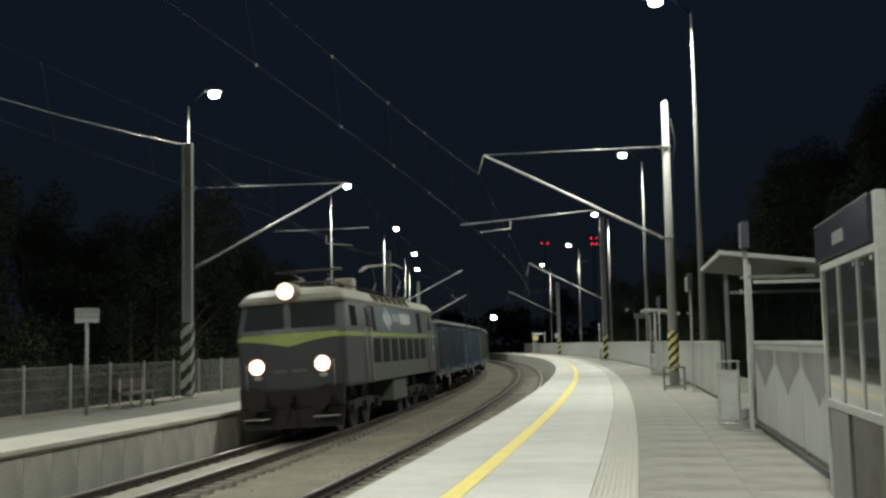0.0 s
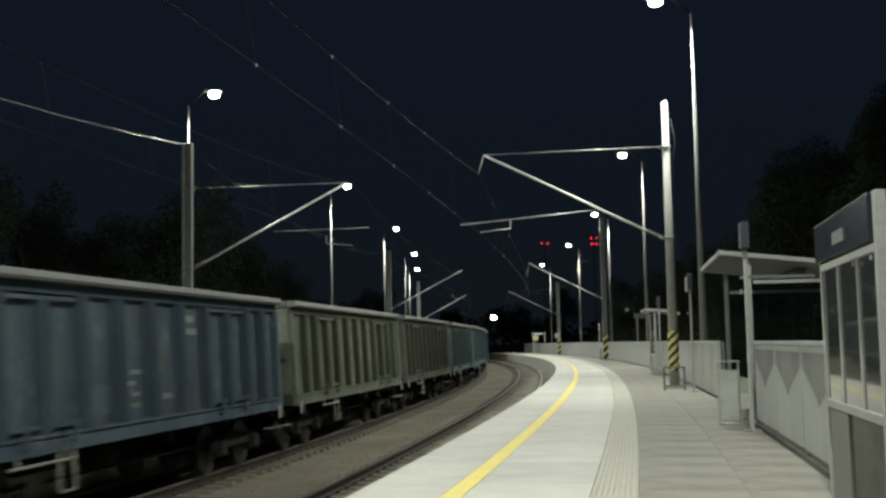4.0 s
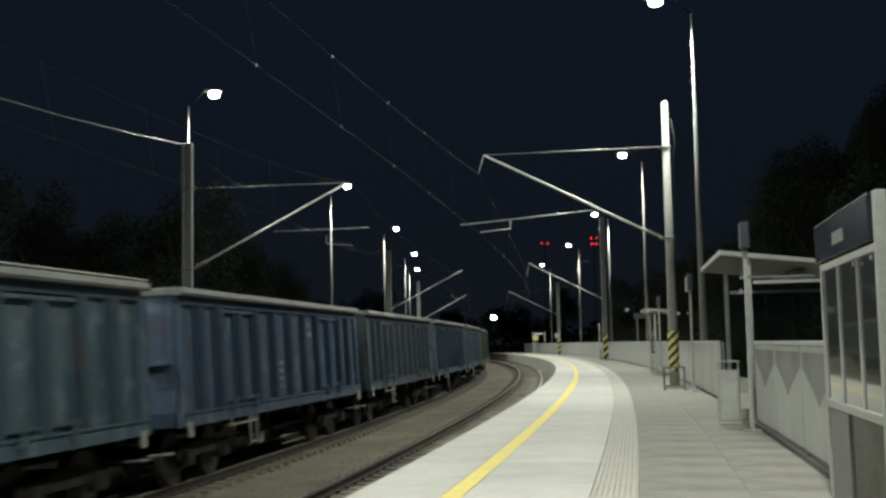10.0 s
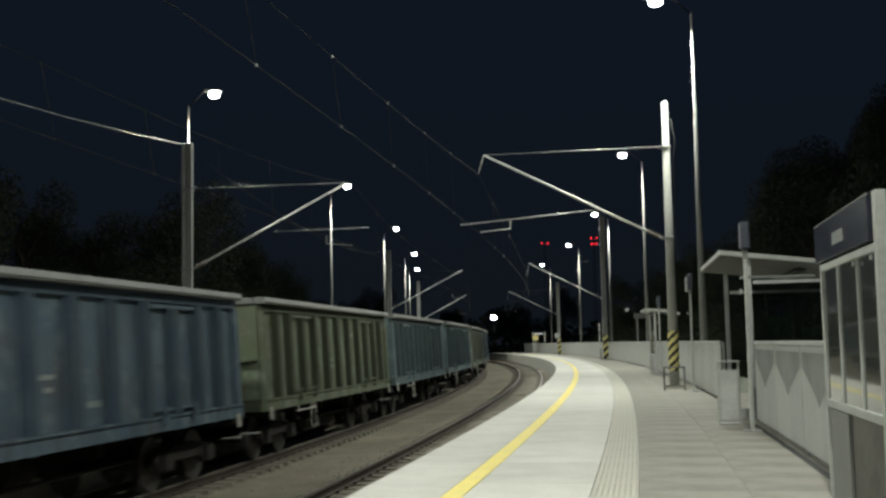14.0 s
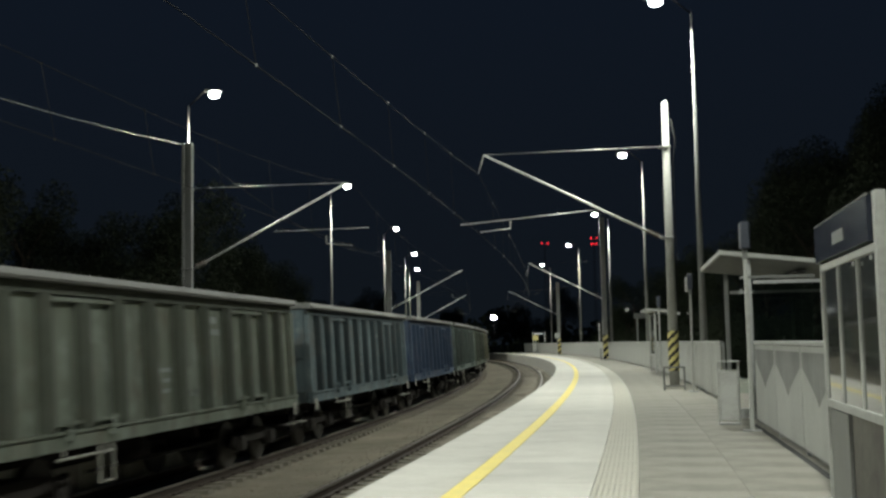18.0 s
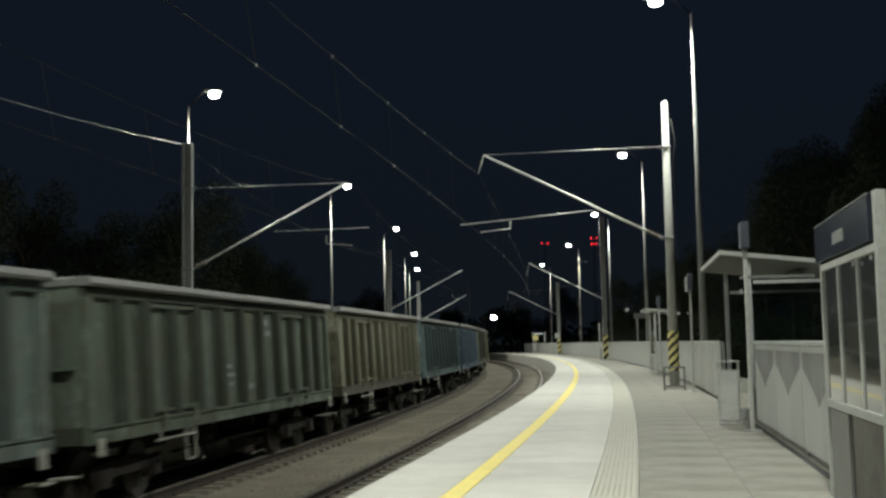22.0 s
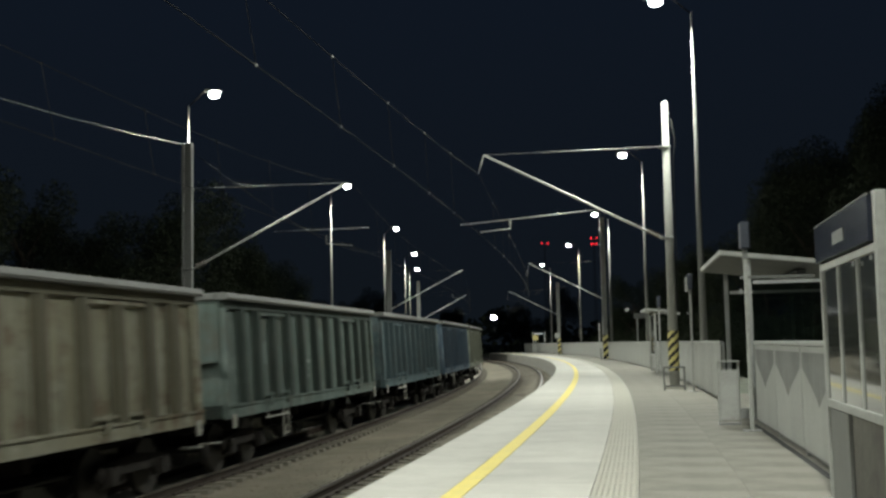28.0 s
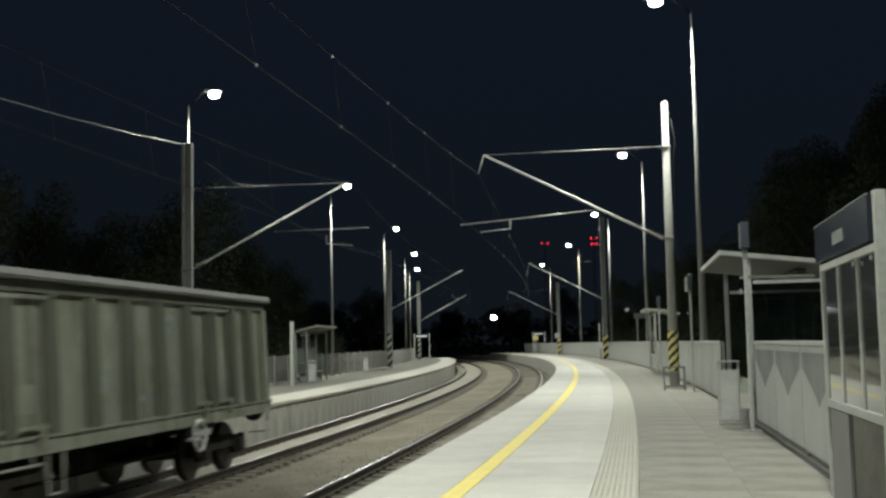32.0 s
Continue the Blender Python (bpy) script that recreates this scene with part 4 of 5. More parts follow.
# ---- trees and distance ----
def tree_meshes(seed, height, spread):
    rng = np.random.default_rng(seed)
    bm = B()
    top = Vector((rng.normal(0, 0.3), rng.normal(0, 0.3), height * 0.75))
    tube(bm, (0, 0, 0), (top.x * 0.4, top.y * 0.4, height * 0.4), 0.22, 0.15, 8)
    tube(bm, (top.x * 0.4, top.y * 0.4, height * 0.4), top, 0.15, 0.04, 7)
    centres = []
    for k in range(11):
        a, h = rng.uniform(0, math.tau), height * rng.uniform(0.3, 0.72)
        e = Vector((math.cos(a) * spread * rng.uniform(0.5, 1), math.sin(a) * spread * rng.uniform(0.5, 1), h + height * rng.uniform(0.06, 0.22)))
        tube(bm, (top.x * 0.4, top.y * 0.4, h * 0.9), e, 0.07, 0.015, 5)
        centres.append(e)
    centres.append(top)
    trunk = mesh_of("trunk", bm, M_BARK)
    n = int(100 * height * spread ** 2)
    c = np.array([tuple(v) for v in centres])[rng.integers(0, len(centres), n)]
    d = rng.normal(0, 1, (n, 3))
    d /= np.linalg.norm(d, axis=1)[:, None]
    p = c + d * (rng.random(n) ** 0.4)[:, None] * np.array([spread * 0.45, spread * 0.45, height * 0.13])
    u = rng.normal(0, 1, (n, 3))
    u /= np.linalg.norm(u, axis=1)[:, None]
    w = np.cross(u, rng.normal(0, 1, (n, 3)))
    w /= np.linalg.norm(w, axis=1)[:, None]
    size = rng.uniform(0.055, 0.13, n)[:, None]
    v = np.stack([p - u * size, p + w * size * 0.5, p + u * size, p - w * size * 0.5], 1).reshape(-1, 3)
    me = bpy.data.meshes.new("crown")
    me.from_pydata(v.tolist(), [], np.arange(4 * n).reshape(-1, 4).tolist())
    me.materials.append(M_LEAF)
    return trunk, me


def build_trees():
    kinds = [tree_meshes(11, 9, 2.6), tree_meshes(12, 12, 3.2), tree_meshes(13, 14, 3.0), tree_meshes(14, 20, 4.6)]
    rng = random.Random(8)
    first = []
    for trunk, crown in kinds:
        t = thing("tree", "dark leafy tree beyond the platform fence at night", "tree", "trees by the line", m=at(60, -24, -1.95))
        part("trunk", trunk, None, t)
        part("crown", crown, None, t)
        first.append(t)
    places = []
    s = 6
    while s < 150:
        places.append((s, -25 - rng.uniform(0, 7)))
        places.append((s + 3, 17 + rng.uniform(0, 7)))
        s += rng.uniform(4.5, 7)
    for k in range(26):
        places.append((rng.uniform(190, 330), rng.choice((-1, 1)) * rng.uniform(10, 30) - 2))
    places += [(59.0, -21.5), (64.0, -22.0), (69.5, -21.0), (75.0, -22.0)]
    for k, (s, o) in enumerate(places):
        m = at(s, o, -1.98, rng.uniform(0, 360))
        if k < 3:
            first[k].matrix_basis = m
        else:
            copy_thing(first[k % 3], m)
    # a tall row behind the near platform
    first[3].matrix_basis = at(20, 25, -1.98)
    for s in range(26, 110, 6):
        copy_thing(first[3], at(s + rng.uniform(-1.5, 1.5), rng.uniform(23, 31), -1.98 - rng.uniform(0, 2.5) * (s > 60), rng.uniform(0, 360)))


def bush_mesh(seed):
    rng = np.random.default_rng(seed)
    n = 4200
    c = rng.uniform((-1.7, -1.7, 0.6), (1.7, 1.7, 4.2), (9, 3))[rng.integers(0, 9, n)]
    p = c + rng.normal(0, 0.55, (n, 3))
    p[:, 2] = np.abs(p[:, 2])
    u = rng.normal(0, 1, (n, 3))
    u /= np.linalg.norm(u, axis=1)[:, None]
    w = np.cross(u, rng.normal(0, 1, (n, 3)))
    w /= np.linalg.norm(w, axis=1)[:, None]
    size = rng.uniform(0.06, 0.13, n)[:, None]
    v = np.stack([p - u * size, p + w * size * 0.5, p + u * size, p - w * size * 0.5], 1).reshape(-1, 3)
    me = bpy.data.meshes.new("foliage")
    me.from_pydata(v.tolist(), [], np.arange(4 * n).reshape(-1, 4).tolist())
    me.materials.append(M_LEAF)
    return me


def build_bushes():
    rng = random.Random(5)
    kinds = []
    for seed in (31, 32, 33):
        t = thing("bush", "dark shrub beyond the platform fence at night", "bush", "bushes by the line", m=at(20, -18, -1.95))
        part("foliage", bush_mesh(seed), None, t)
        for a in range(4):
            bm = B()
            tube(bm, (0.1 * math.cos(a * 1.6), 0.1 * math.sin(a * 1.6), 0), (math.cos(a * 1.6), math.sin(a * 1.6), 2.2), 0.04, 0.012, 5)
            part("stem", bm, M_BARK, t)
        kinds.append(t)
    k = 0
    for off, s0, s1, gap in ((-23.0, 6, 150, 3.0), (-27, 8, 150, 3.2), (17.0, 18, 160, 3.6)):
        s = s0
        while s < s1:
            m = at(s, off + rng.uniform(-1.2, 1.2), -1.95, rng.uniform(0, 360))
            if k < 3:
                kinds[k].matrix_basis = m
            else:
                copy_thing(kinds[k % 3], m)
            k += 1
            s += gap * rng.uniform(0.8, 1.2)


def build_woods():
    """Dark woods far beyond the station: thousands of leaf clumps with an uneven top."""
    rng = np.random.default_rng(77)
    n = 16000
    x = rng.uniform(-190, 230, n)
    y = rng.uniform(335, 380, n)
    top = 9.5 + 2.8 * np.sin(x * 0.11) + 2.0 * np.sin(x * 0.37 + 1) + 1.5 * np.sin(x * 0.83 + y * 0.2)
    z = -1.9 + top * rng.random(n) ** 0.7
    p = np.stack([x, y, z], 1)
    u = rng.normal(0, 1, (n, 3))
    u /= np.linalg.norm(u, axis=1)[:, None]
    w = np.cross(u, rng.normal(0, 1, (n, 3)))
    w /= np.linalg.norm(w, axis=1)[:, None]
    size = rng.uniform(0.5, 1.3, n)[:, None]
    v = np.stack([p - u * size, p + w * size * 0.7, p + u * size, p - w * size * 0.7], 1).reshape(-1, 3)
    me = bpy.data.meshes.new("far_woods")
    me.from_pydata(v.tolist(), [], np.arange(4 * n).reshape(-1, 4).tolist())
    me.materials.append(M_LEAF)
    tagged(new("far_woods", me), "dark woods beyond the station at night", "woods", kind="stuff")


def build_towers():
    """Slim lattice masts on the far horizon with red warning lights on short arms."""
    for x, h, rows in ((138.0, 138.0, ((135.5, 2),)), (205.0, 146.0, ((141.5, 2), (133.5, 3)))):
        t = thing("lattice_tower", "slim distant lattice tower with red warning lights", "tower", "distant towers", m=pose(x, 1495, -1.95))
        for a, b in ((-1, -1), (1, -1), (1, 1), (-1, 1)):
            bm = B()
            tube(bm, (a * 2.2, b * 2.2, 0), (a * 0.5, b * 0.5, h), 0.14, 0.1, 5)
            part("leg", bm, M_UNDER, t)
        bm = B()
        for k in range(18):
            z, w = h * k / 18, 2.2 - 1.7 * k / 18
            w2 = 2.2 - 1.7 * (k + 1) / 18
            for a, b in ((-1, 1), (1, -1)):
                cable(bm, [(a * w, -w, z), (b * w2, -w2, h * (k + 1) / 18)], 0.07)
                cable(bm, [(a * w, w, z), (b * w2, w2, h * (k + 1) / 18)], 0.07)
        part("bracing", bm, M_UNDER, t)
        for z, n in rows:
            w = 7.5 if n == 2 else 3.6
            part("cross_arm", boxes((-w * (n - 1) / 2, w * (n - 1) / 2, -0.9, -0.6, z + 1.9, z + 2.1)), M_UNDER, t)
            for k in range(n):
                bm = B()
                bmesh.ops.create_icosphere(bm, subdivisions=1, radius=0.8)
                part("warning_light", bm, M_RED, t, "glowing red warning light", m=Matrix.Translation(((k - (n - 1) / 2) * w, -1.9, z + 1.95)))


build_ground()
build_ballast()
near_track = build_track(0.0, Z_NEAR, "near railway track with rusty rails in stone ballast")
far_track = build_track(-GAP, Z_FAR, "far railway track carrying the freight train")
platform_right, platform_left = build_platforms()
build_sheet_fence()
build_mesh_fence()
build_lamps()
build_overhead()
build_furniture()
build_trees()
build_bushes()
build_woods()
build_towers()
build_stones()


# ---- the freight train ----
def wheelset_mesh(r):
    bm = B()
    tube(bm, (-0.9, 0, 0), (0.9, 0, 0), 0.08, None, 8)
    for x in (-0.75, 0.75):
        q = 1 if x > 0 else -1
        tube(bm, (x - q * 0.035, 0, 0), (x - q * 0.065, 0, 0), r + 0.03, r + 0.02, 20)
        tube(bm, (x - q * 0.035, 0, 0), (x + q * 0.07, 0, 0), r, r, 20)
        for k in range(4):
            a = k * math.tau / 4
            tube(bm, (x + q * 0.07, math.cos(a) * r * 0.5, math.sin(a) * r * 0.5), (x + q * 0.074, math.cos(a) * r * 0.5, math.sin(a) * r * 0.5), r * 0.16, None, 8)
    return mesh_of("wheelset", bm, M_TREAD)


def bogie_frame_mesh(half, x, z, axles):
    bm = B()
    for q in (-1, 1):
        pts = [(-half - 0.25, z + 0.12), (-half - 0.25, z - 0.02)]
        for a in axles:
            pts += [(a - 0.2, z - 0.05), (a - 0.16, z - 0.2), (a + 0.16, z - 0.2), (a + 0.2, z - 0.05)]
        pts += [(half + 0.25, z - 0.02), (half + 0.25, z + 0.12), (half * 0.5, z + 0.2), (-half * 0.5, z + 0.2)]
        prism(bm, pts, "x", q * x - 0.06, q * x + 0.06)
        for a in axles:
            box(bm, q * x + (0.06 if q > 0 else -0.16), q * x + (0.16 if q > 0 else -0.06), a - 0.13, a + 0.13, z - 0.17, z + 0.09)
            for d in (-0.28, 0.28):
                tube(bm, (q * (x + 0.02), a + d, z - 0.1), (q * (x + 0.02), a + d, z + 0.16), 0.07, None, 8)
    box(bm, -x, x, -0.2, 0.2, z - 0.05, z + 0.22)
    return mesh_of("side_frame", bm, M_UNDER)


WHEELS = {}


def add_bogie(root, y, axles, r, frame_mesh, wheel_mesh, x):
    b = part("bogie", frame_mesh, None, root, "grimy dark bogie", m=Matrix.Translation((0, y, 0)))
    for a in axles:
        w = part("wheelset", wheel_mesh, None, b, m=Matrix.Translation((0, a, r)))
        WHEELS.setdefault((a, r), []).append(w)
    return b


RIBS = (-5.35, -4.4, -3.35, -2.3, -1.15, 0.0, 1.15, 2.3, 3.35, 4.4, 5.35)
LONG_RIBS = (-5.2, -4.15, -3.1, -1.9, -0.65, 0.65, 1.9, 3.1, 4.15, 5.2)


def build_wagon(paints, darkened, H=6.4, ribs=RIBS, door=3.35):
    """A four-axle open coal wagon, 2 H long: steel sides with pressed ribs, doors, rim, sill, bogies."""
    w = thing("open_wagon", "open-top steel freight wagon", "wagon", "wagons of the freight train")
    body = paints
    for q in (-1, 1):
        part("side_wall", boxes((*sorted((q * 1.325, q * 1.36)), -H + 0.04, H - 0.04, 1.29, 3.27)), body, w)
        bm = boxes((*sorted((q * 1.36, q * 1.47)), -H, H, 1.04, 1.289))
        box(bm, *sorted((q * 1.47, q * 1.50)), -H, H, 1.25, 1.282)
        part("sill", bm, M_SILL, w)
        # Added strip under the top rail; the rail's shadow is in its dark paint.
        part("top_chord", boxes((*sorted((q * 1.361, q * 1.43)), -H + 0.04, H - 0.04, 3.12, 3.268)), darkened, w)
        bm = B()
        prism(bm, [(q * 1.33, 3.27), (q * 1.54, 3.27), (q * 1.56, 3.31), (q * 1.54, 3.4), (q * 1.36, 3.41), (q * 1.33, 3.37)], "y", -H - 0.02, H + 0.02)
        part("top_rail", bm, M_RIM, w, "scuffed pale top rail")
        shapes = []
        for top in (3.119, 3.025):
            rib = B()
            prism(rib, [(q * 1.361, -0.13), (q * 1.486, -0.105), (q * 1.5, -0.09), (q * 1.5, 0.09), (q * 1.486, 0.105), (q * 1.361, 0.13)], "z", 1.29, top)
            shapes.append(mesh_of("rib", rib, darkened))
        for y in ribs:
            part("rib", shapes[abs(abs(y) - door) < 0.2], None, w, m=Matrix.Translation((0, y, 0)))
        for e in (-1, 1):
            part("corner_post", boxes((*sorted((q * 1.361, q * 1.46)), *sorted((e * (H - 0.2), e * (H - 0.03))), 1.29, 3.119)), body, w)
        for y in (-door, door):
            d = part("door_header", boxes((*sorted((q * 1.362, q * 1.445)), y - 0.93, y + 0.93, 3.03, 3.085)), body, w)
            part("door_bar", boxes((*sorted((q * 1.362, q * 1.44)), y - 0.93, y + 0.93, 1.36, 1.41)), body, d)
            for c in (-0.62, 0.62):
                bm = boxes((*sorted((q * 1.47, q * 1.56)), y + c - 0.04, y + c + 0.04, 1.16, 1.24), (*sorted((q * 1.52, q * 1.56)), y + c - 0.03, y + c + 0.03, 1.24, 1.44))
                part("door_catch", bm, body, w)
            if y * q > 0:
                continue
            y0 = y - 0.72
            bm = B()
            tube(bm, (q * 1.5, y0 - 0.25, 0.93), (q * 1.5, y0 + 1.35, 0.93), 0.022, None, 6)
            for c in (-0.05, 1.15):
                tube(bm, (q * 1.47, y0 + c, 1.05), (q * 1.5, y0 + c, 0.93), 0.016, None, 5)
            part("lever_bar", bm, M_STEP, w, "pale door lever bar under the sill")
        for y in (-2.95 * q,):
            bm = B()
            x = q * 1.5
            for a, b in (((x, y - 0.2, 1.03), (x, y - 0.2, 0.52)), ((x, y + 0.2, 1.03), (x, y + 0.2, 0.52)), ((x, y - 0.2, 0.52), (x, y + 0.2, 0.52))):
                tube(bm, a, b, 0.02, None, 5)
            part("foot_step", bm, M_STEP, w, "pale bent foot step")
        for y in (-H + 0.25, H - 0.3):
            part("corner_plate", boxes((*sorted((q * 1.471, q * 1.5)), y - 0.09, y + 0.09, 0.86, 1.12)), M_STEP, w, "small pale yellow corner plate", bevel=0.01)
    for e in (-1, 1):
        part("end_wall", boxes((-1.345, 1.345, *sorted((e * (H - 0.04), e * H)), 1.05, 3.27)), body, w)
        for x in (-0.75, 0.75):
            part("end_post", boxes((x - 0.08, x + 0.08, *sorted((e * H, e * (H + 0.05))), 1.06, 3.26)), body, w)
        part("end_beam", boxes((-1.34, 1.34, *sorted((e * H, e * (H + 0.1))), 1.06, 1.3)), darkened, w)
        part("end_step", boxes((0.8, 1.3, *sorted((e * H, e * (H + 0.16))), 2.1, 2.125)), body, w)
        part("low_step", boxes((0.95, 1.3, *sorted((e * (H + 0.02), e * (H + 0.3))), 0.62, 0.645)), M_STEP, w, "pale low step plate at the corner")
        part("end_rail", boxes((-1.33, 1.33, *sorted((e * (H - 0.07), e * (H + 0.06))), 3.27, 3.405)), M_RIM, w, bevel=0.02)
        for x in (-0.875, 0.875):
            bm = B()
            tube(bm, (x, e * H, 1.06), (x, e * (H + 0.46), 1.06), 0.1, 0.085, 12)
            tube(bm, (x, e * (H + 0.46), 1.06), (x, e * (H + 0.56), 1.06), 0.19, 0.23, 16)
            part("buffer", bm, M_UNDER, w)
        bm = B()
        box(bm, -0.07, 0.07, *sorted((e * H, e * (H + 0.35))), 0.98, 1.12)
        tube(bm, (0, e * (H + 0.3), 1.05), (0, e * (H + 0.55), 0.88), 0.04, None, 6)
        part("coupling", bm, M_UNDER, w)
    part("floor", boxes((-1.34, 1.34, -H + 0.04, H - 0.04, 1.19, 1.285)), M_UNDER, w)
    bm = boxes((-0.25, 0.25, -H + 0.05, H - 0.05, 0.78, 1.135), (-1.2, 1.2, -1.2, -1.05, 0.8, 1.135), (-1.2, 1.2, 1.05, 1.2, 0.8, 1.135))
    part("underframe", bm, M_UNDER, w)
    for x, y0, y1, z, r in ((0.55, -0.6, 0.2, 0.75, 0.18), (-0.75, -0.5, 0.9, 0.7, 0.2)):
        bm = B()
        tube(bm, (x, y0, z), (x, y1, z), r, None, 12)
        part("air_tank", bm, M_UNDER, w)
    bm = B()
    tube(bm, (1.0, -2.6, 0.62), (1.0, 2.6, 0.62), 0.03, None, 6)
    part("brake_rod", bm, M_UNDER, w)
    fm = bogie_frame_mesh(0.9, 1.02, 0.52, (-0.9, 0.9))
    wm = wheelset_mesh(0.46)
    for y in (-H + 1.9, H - 1.9):
        add_bogie(w, y, (-0.9, 0.9), 0.46, fm, wm, 1.02)
    return w


def brake_wheel(w, y):
    """The hand brake wheel on both sides of the last wagon."""
    for q in (-1, 1):
        bm = B()
        n = 18
        for k in range(n):
            a0, a1 = k * math.tau / n, (k + 1) * math.tau / n
            tube(bm, (q * 1.54, y + 0.26 * math.cos(a0), 0.87 + 0.26 * math.sin(a0)), (q * 1.54, y + 0.26 * math.cos(a1), 0.87 + 0.26 * math.sin(a1)), 0.024, None, 5)
        for a in (0.3, 0.3 + math.pi / 2):
            tube(bm, (q * 1.54, y - 0.26 * math.cos(a), 0.87 - 0.26 * math.sin(a)), (q * 1.54, y + 0.26 * math.cos(a), 0.87 + 0.26 * math.sin(a)), 0.016, None, 5)
        tube(bm, (q * 1.3, y, 0.8), (q * 1.55, y, 0.8), 0.03, None, 8)
        box(bm, *sorted((q * 1.42, q * 1.46)), y - 0.03, y + 0.03, 0.87, 1.05)
        part("brake_wheel", bm, M_BRIGHT, w, "pale hand brake wheel")


C_BLUE = (0.052, 0.083, 0.115)
C_NAVY = (0.038, 0.065, 0.112)
C_STEEL = (0.044, 0.077, 0.107)
C_TEAL = (0.072, 0.109, 0.111)
C_LTEAL = (0.093, 0.157, 0.169)
C_SLATE = (0.056, 0.077, 0.092)
C_DSLATE = (0.048, 0.066, 0.084)
C_OLIVE = (0.092, 0.111, 0.067)
C_DOLIVE = (0.088, 0.095, 0.067)
C_MOSS = (0.086, 0.104, 0.075)
C_TAN = (0.157, 0.154, 0.100)
C_OLIVETAN = (0.116, 0.127, 0.088)
C_GREEN = (0.090, 0.119, 0.104)
C_GREYBLUE = (0.074, 0.102, 0.112)
C_SEA = (0.078, 0.119, 0.130)
C_BRIGHT = (0.036, 0.061, 0.112)
BLUES = (C_BLUE, C_NAVY, C_STEEL, C_SLATE, C_DSLATE, C_BRIGHT)
WAGONS = [
    ("slate grey-blue", C_SLATE), ("faded blue", C_BLUE), ("dirty tan-olive", C_OLIVETAN), ("brownish olive", C_DOLIVE), ("grey-teal", C_TEAL),
    ("light teal", C_LTEAL), ("dull blue", C_STEEL), ("dark blue", C_NAVY), ("dark slate", C_DSLATE), ("blue", C_NAVY), ("steel-blue", C_BLUE),
    ("olive green", C_OLIVE), ("dull teal", C_SEA), ("grey-teal", C_SEA), ("dull grey-green", (0.118, 0.134, 0.102)), ("grey-blue", C_GREYBLUE), ("bright blue", C_BRIGHT),
    ("grey-green", C_GREEN), ("moss green", C_MOSS), ("dirty tan", C_TAN), ("grey-teal", C_TEAL), ("blue", C_BLUE), ("dark olive-brown", C_DOLIVE),
    ("tan-brown", (0.182, 0.168, 0.112)), ("green-grey", C_GREEN), ("teal-blue", C_SEA), ("faded blue", C_BLUE), ("pale olive green", (0.195, 0.208, 0.152))]


# how far each wagon stands from an even spacing of 14.04 m; the light teal one is longer than the rest
SHIFT = (0.0, -0.25, -0.45, -0.7, -0.85, -0.4, -0.2, -0.2, -0.1, 0.0, 0.15, 0.3, 0.05, -0.05, 0.15, 0.1, 0.1, 0.0, -0.25, -0.45, -0.3, -0.45, -0.2, 0.05, 0.0, 0.15, 0.5, 0.25)
LONG = 5


def wear(w, c, rng, ribs):
    """Faded stencilled numbers in the bay beside the door and low on the side, and a repainted patch, on both sides."""
    pale = tuple(0.95 * v + k for v, k in zip(c, (0.012, 0.017, 0.019)))
    key = "repainted_patch_%d" % round(sum(pale) * 1e4)
    patch = bpy.data.materials.get(key) or surface(key, pale, tuple(0.6 * v for v in pale), 14, 2.5, 0.8)
    middle = len(ribs) // 2
    for q in (-1, 1):
        def bar(name, mat, y, z, hy, hz, label):
            part(name, boxes((*sorted((q * 1.358, q * 1.364)), q * y - hy, q * y + hy, z - hz, z + hz)), mat, w, label)
        number = (ribs[middle + 1] + ribs[middle + 2]) / 2
        if rng.random() < 0.9:
            for z, hy, hz in ((2.88, 0.17, 0.06), (2.66, 0.3, 0.055)):
                bar("number_bar", M_MARK, number + rng.uniform(-0.04, 0.04), z, hy, hz, "faded pale stencilled number, unreadable")
        low = (ribs[middle - 1] + ribs[middle]) / 2
        for k in range(rng.randint(1, 4)):
            bar("marking", M_MARK, low + rng.uniform(-0.12, 0.12), 2.02 - 0.17 * k, rng.uniform(0.1, 0.24), 0.035, "faded pale stencilled marking")
        if rng.random() < 0.6:
            bar("marking", M_MARK, (ribs[middle] + ribs[middle + 1]) / 2 + 0.1, 1.6, 0.2, 0.045, "faded pale stencilled marking")
        k = rng.randrange(len(ribs) - 1)
        a, b = ribs[k] + 0.17, ribs[k + 1] - 0.17
        bar("repainted_patch", patch, (a + b) / 2 * q, rng.uniform(1.6, 2.4), (b - a) / 2 * rng.uniform(0.6, 0.95), rng.uniform(0.15, 0.3), "slightly paler repainted patch")


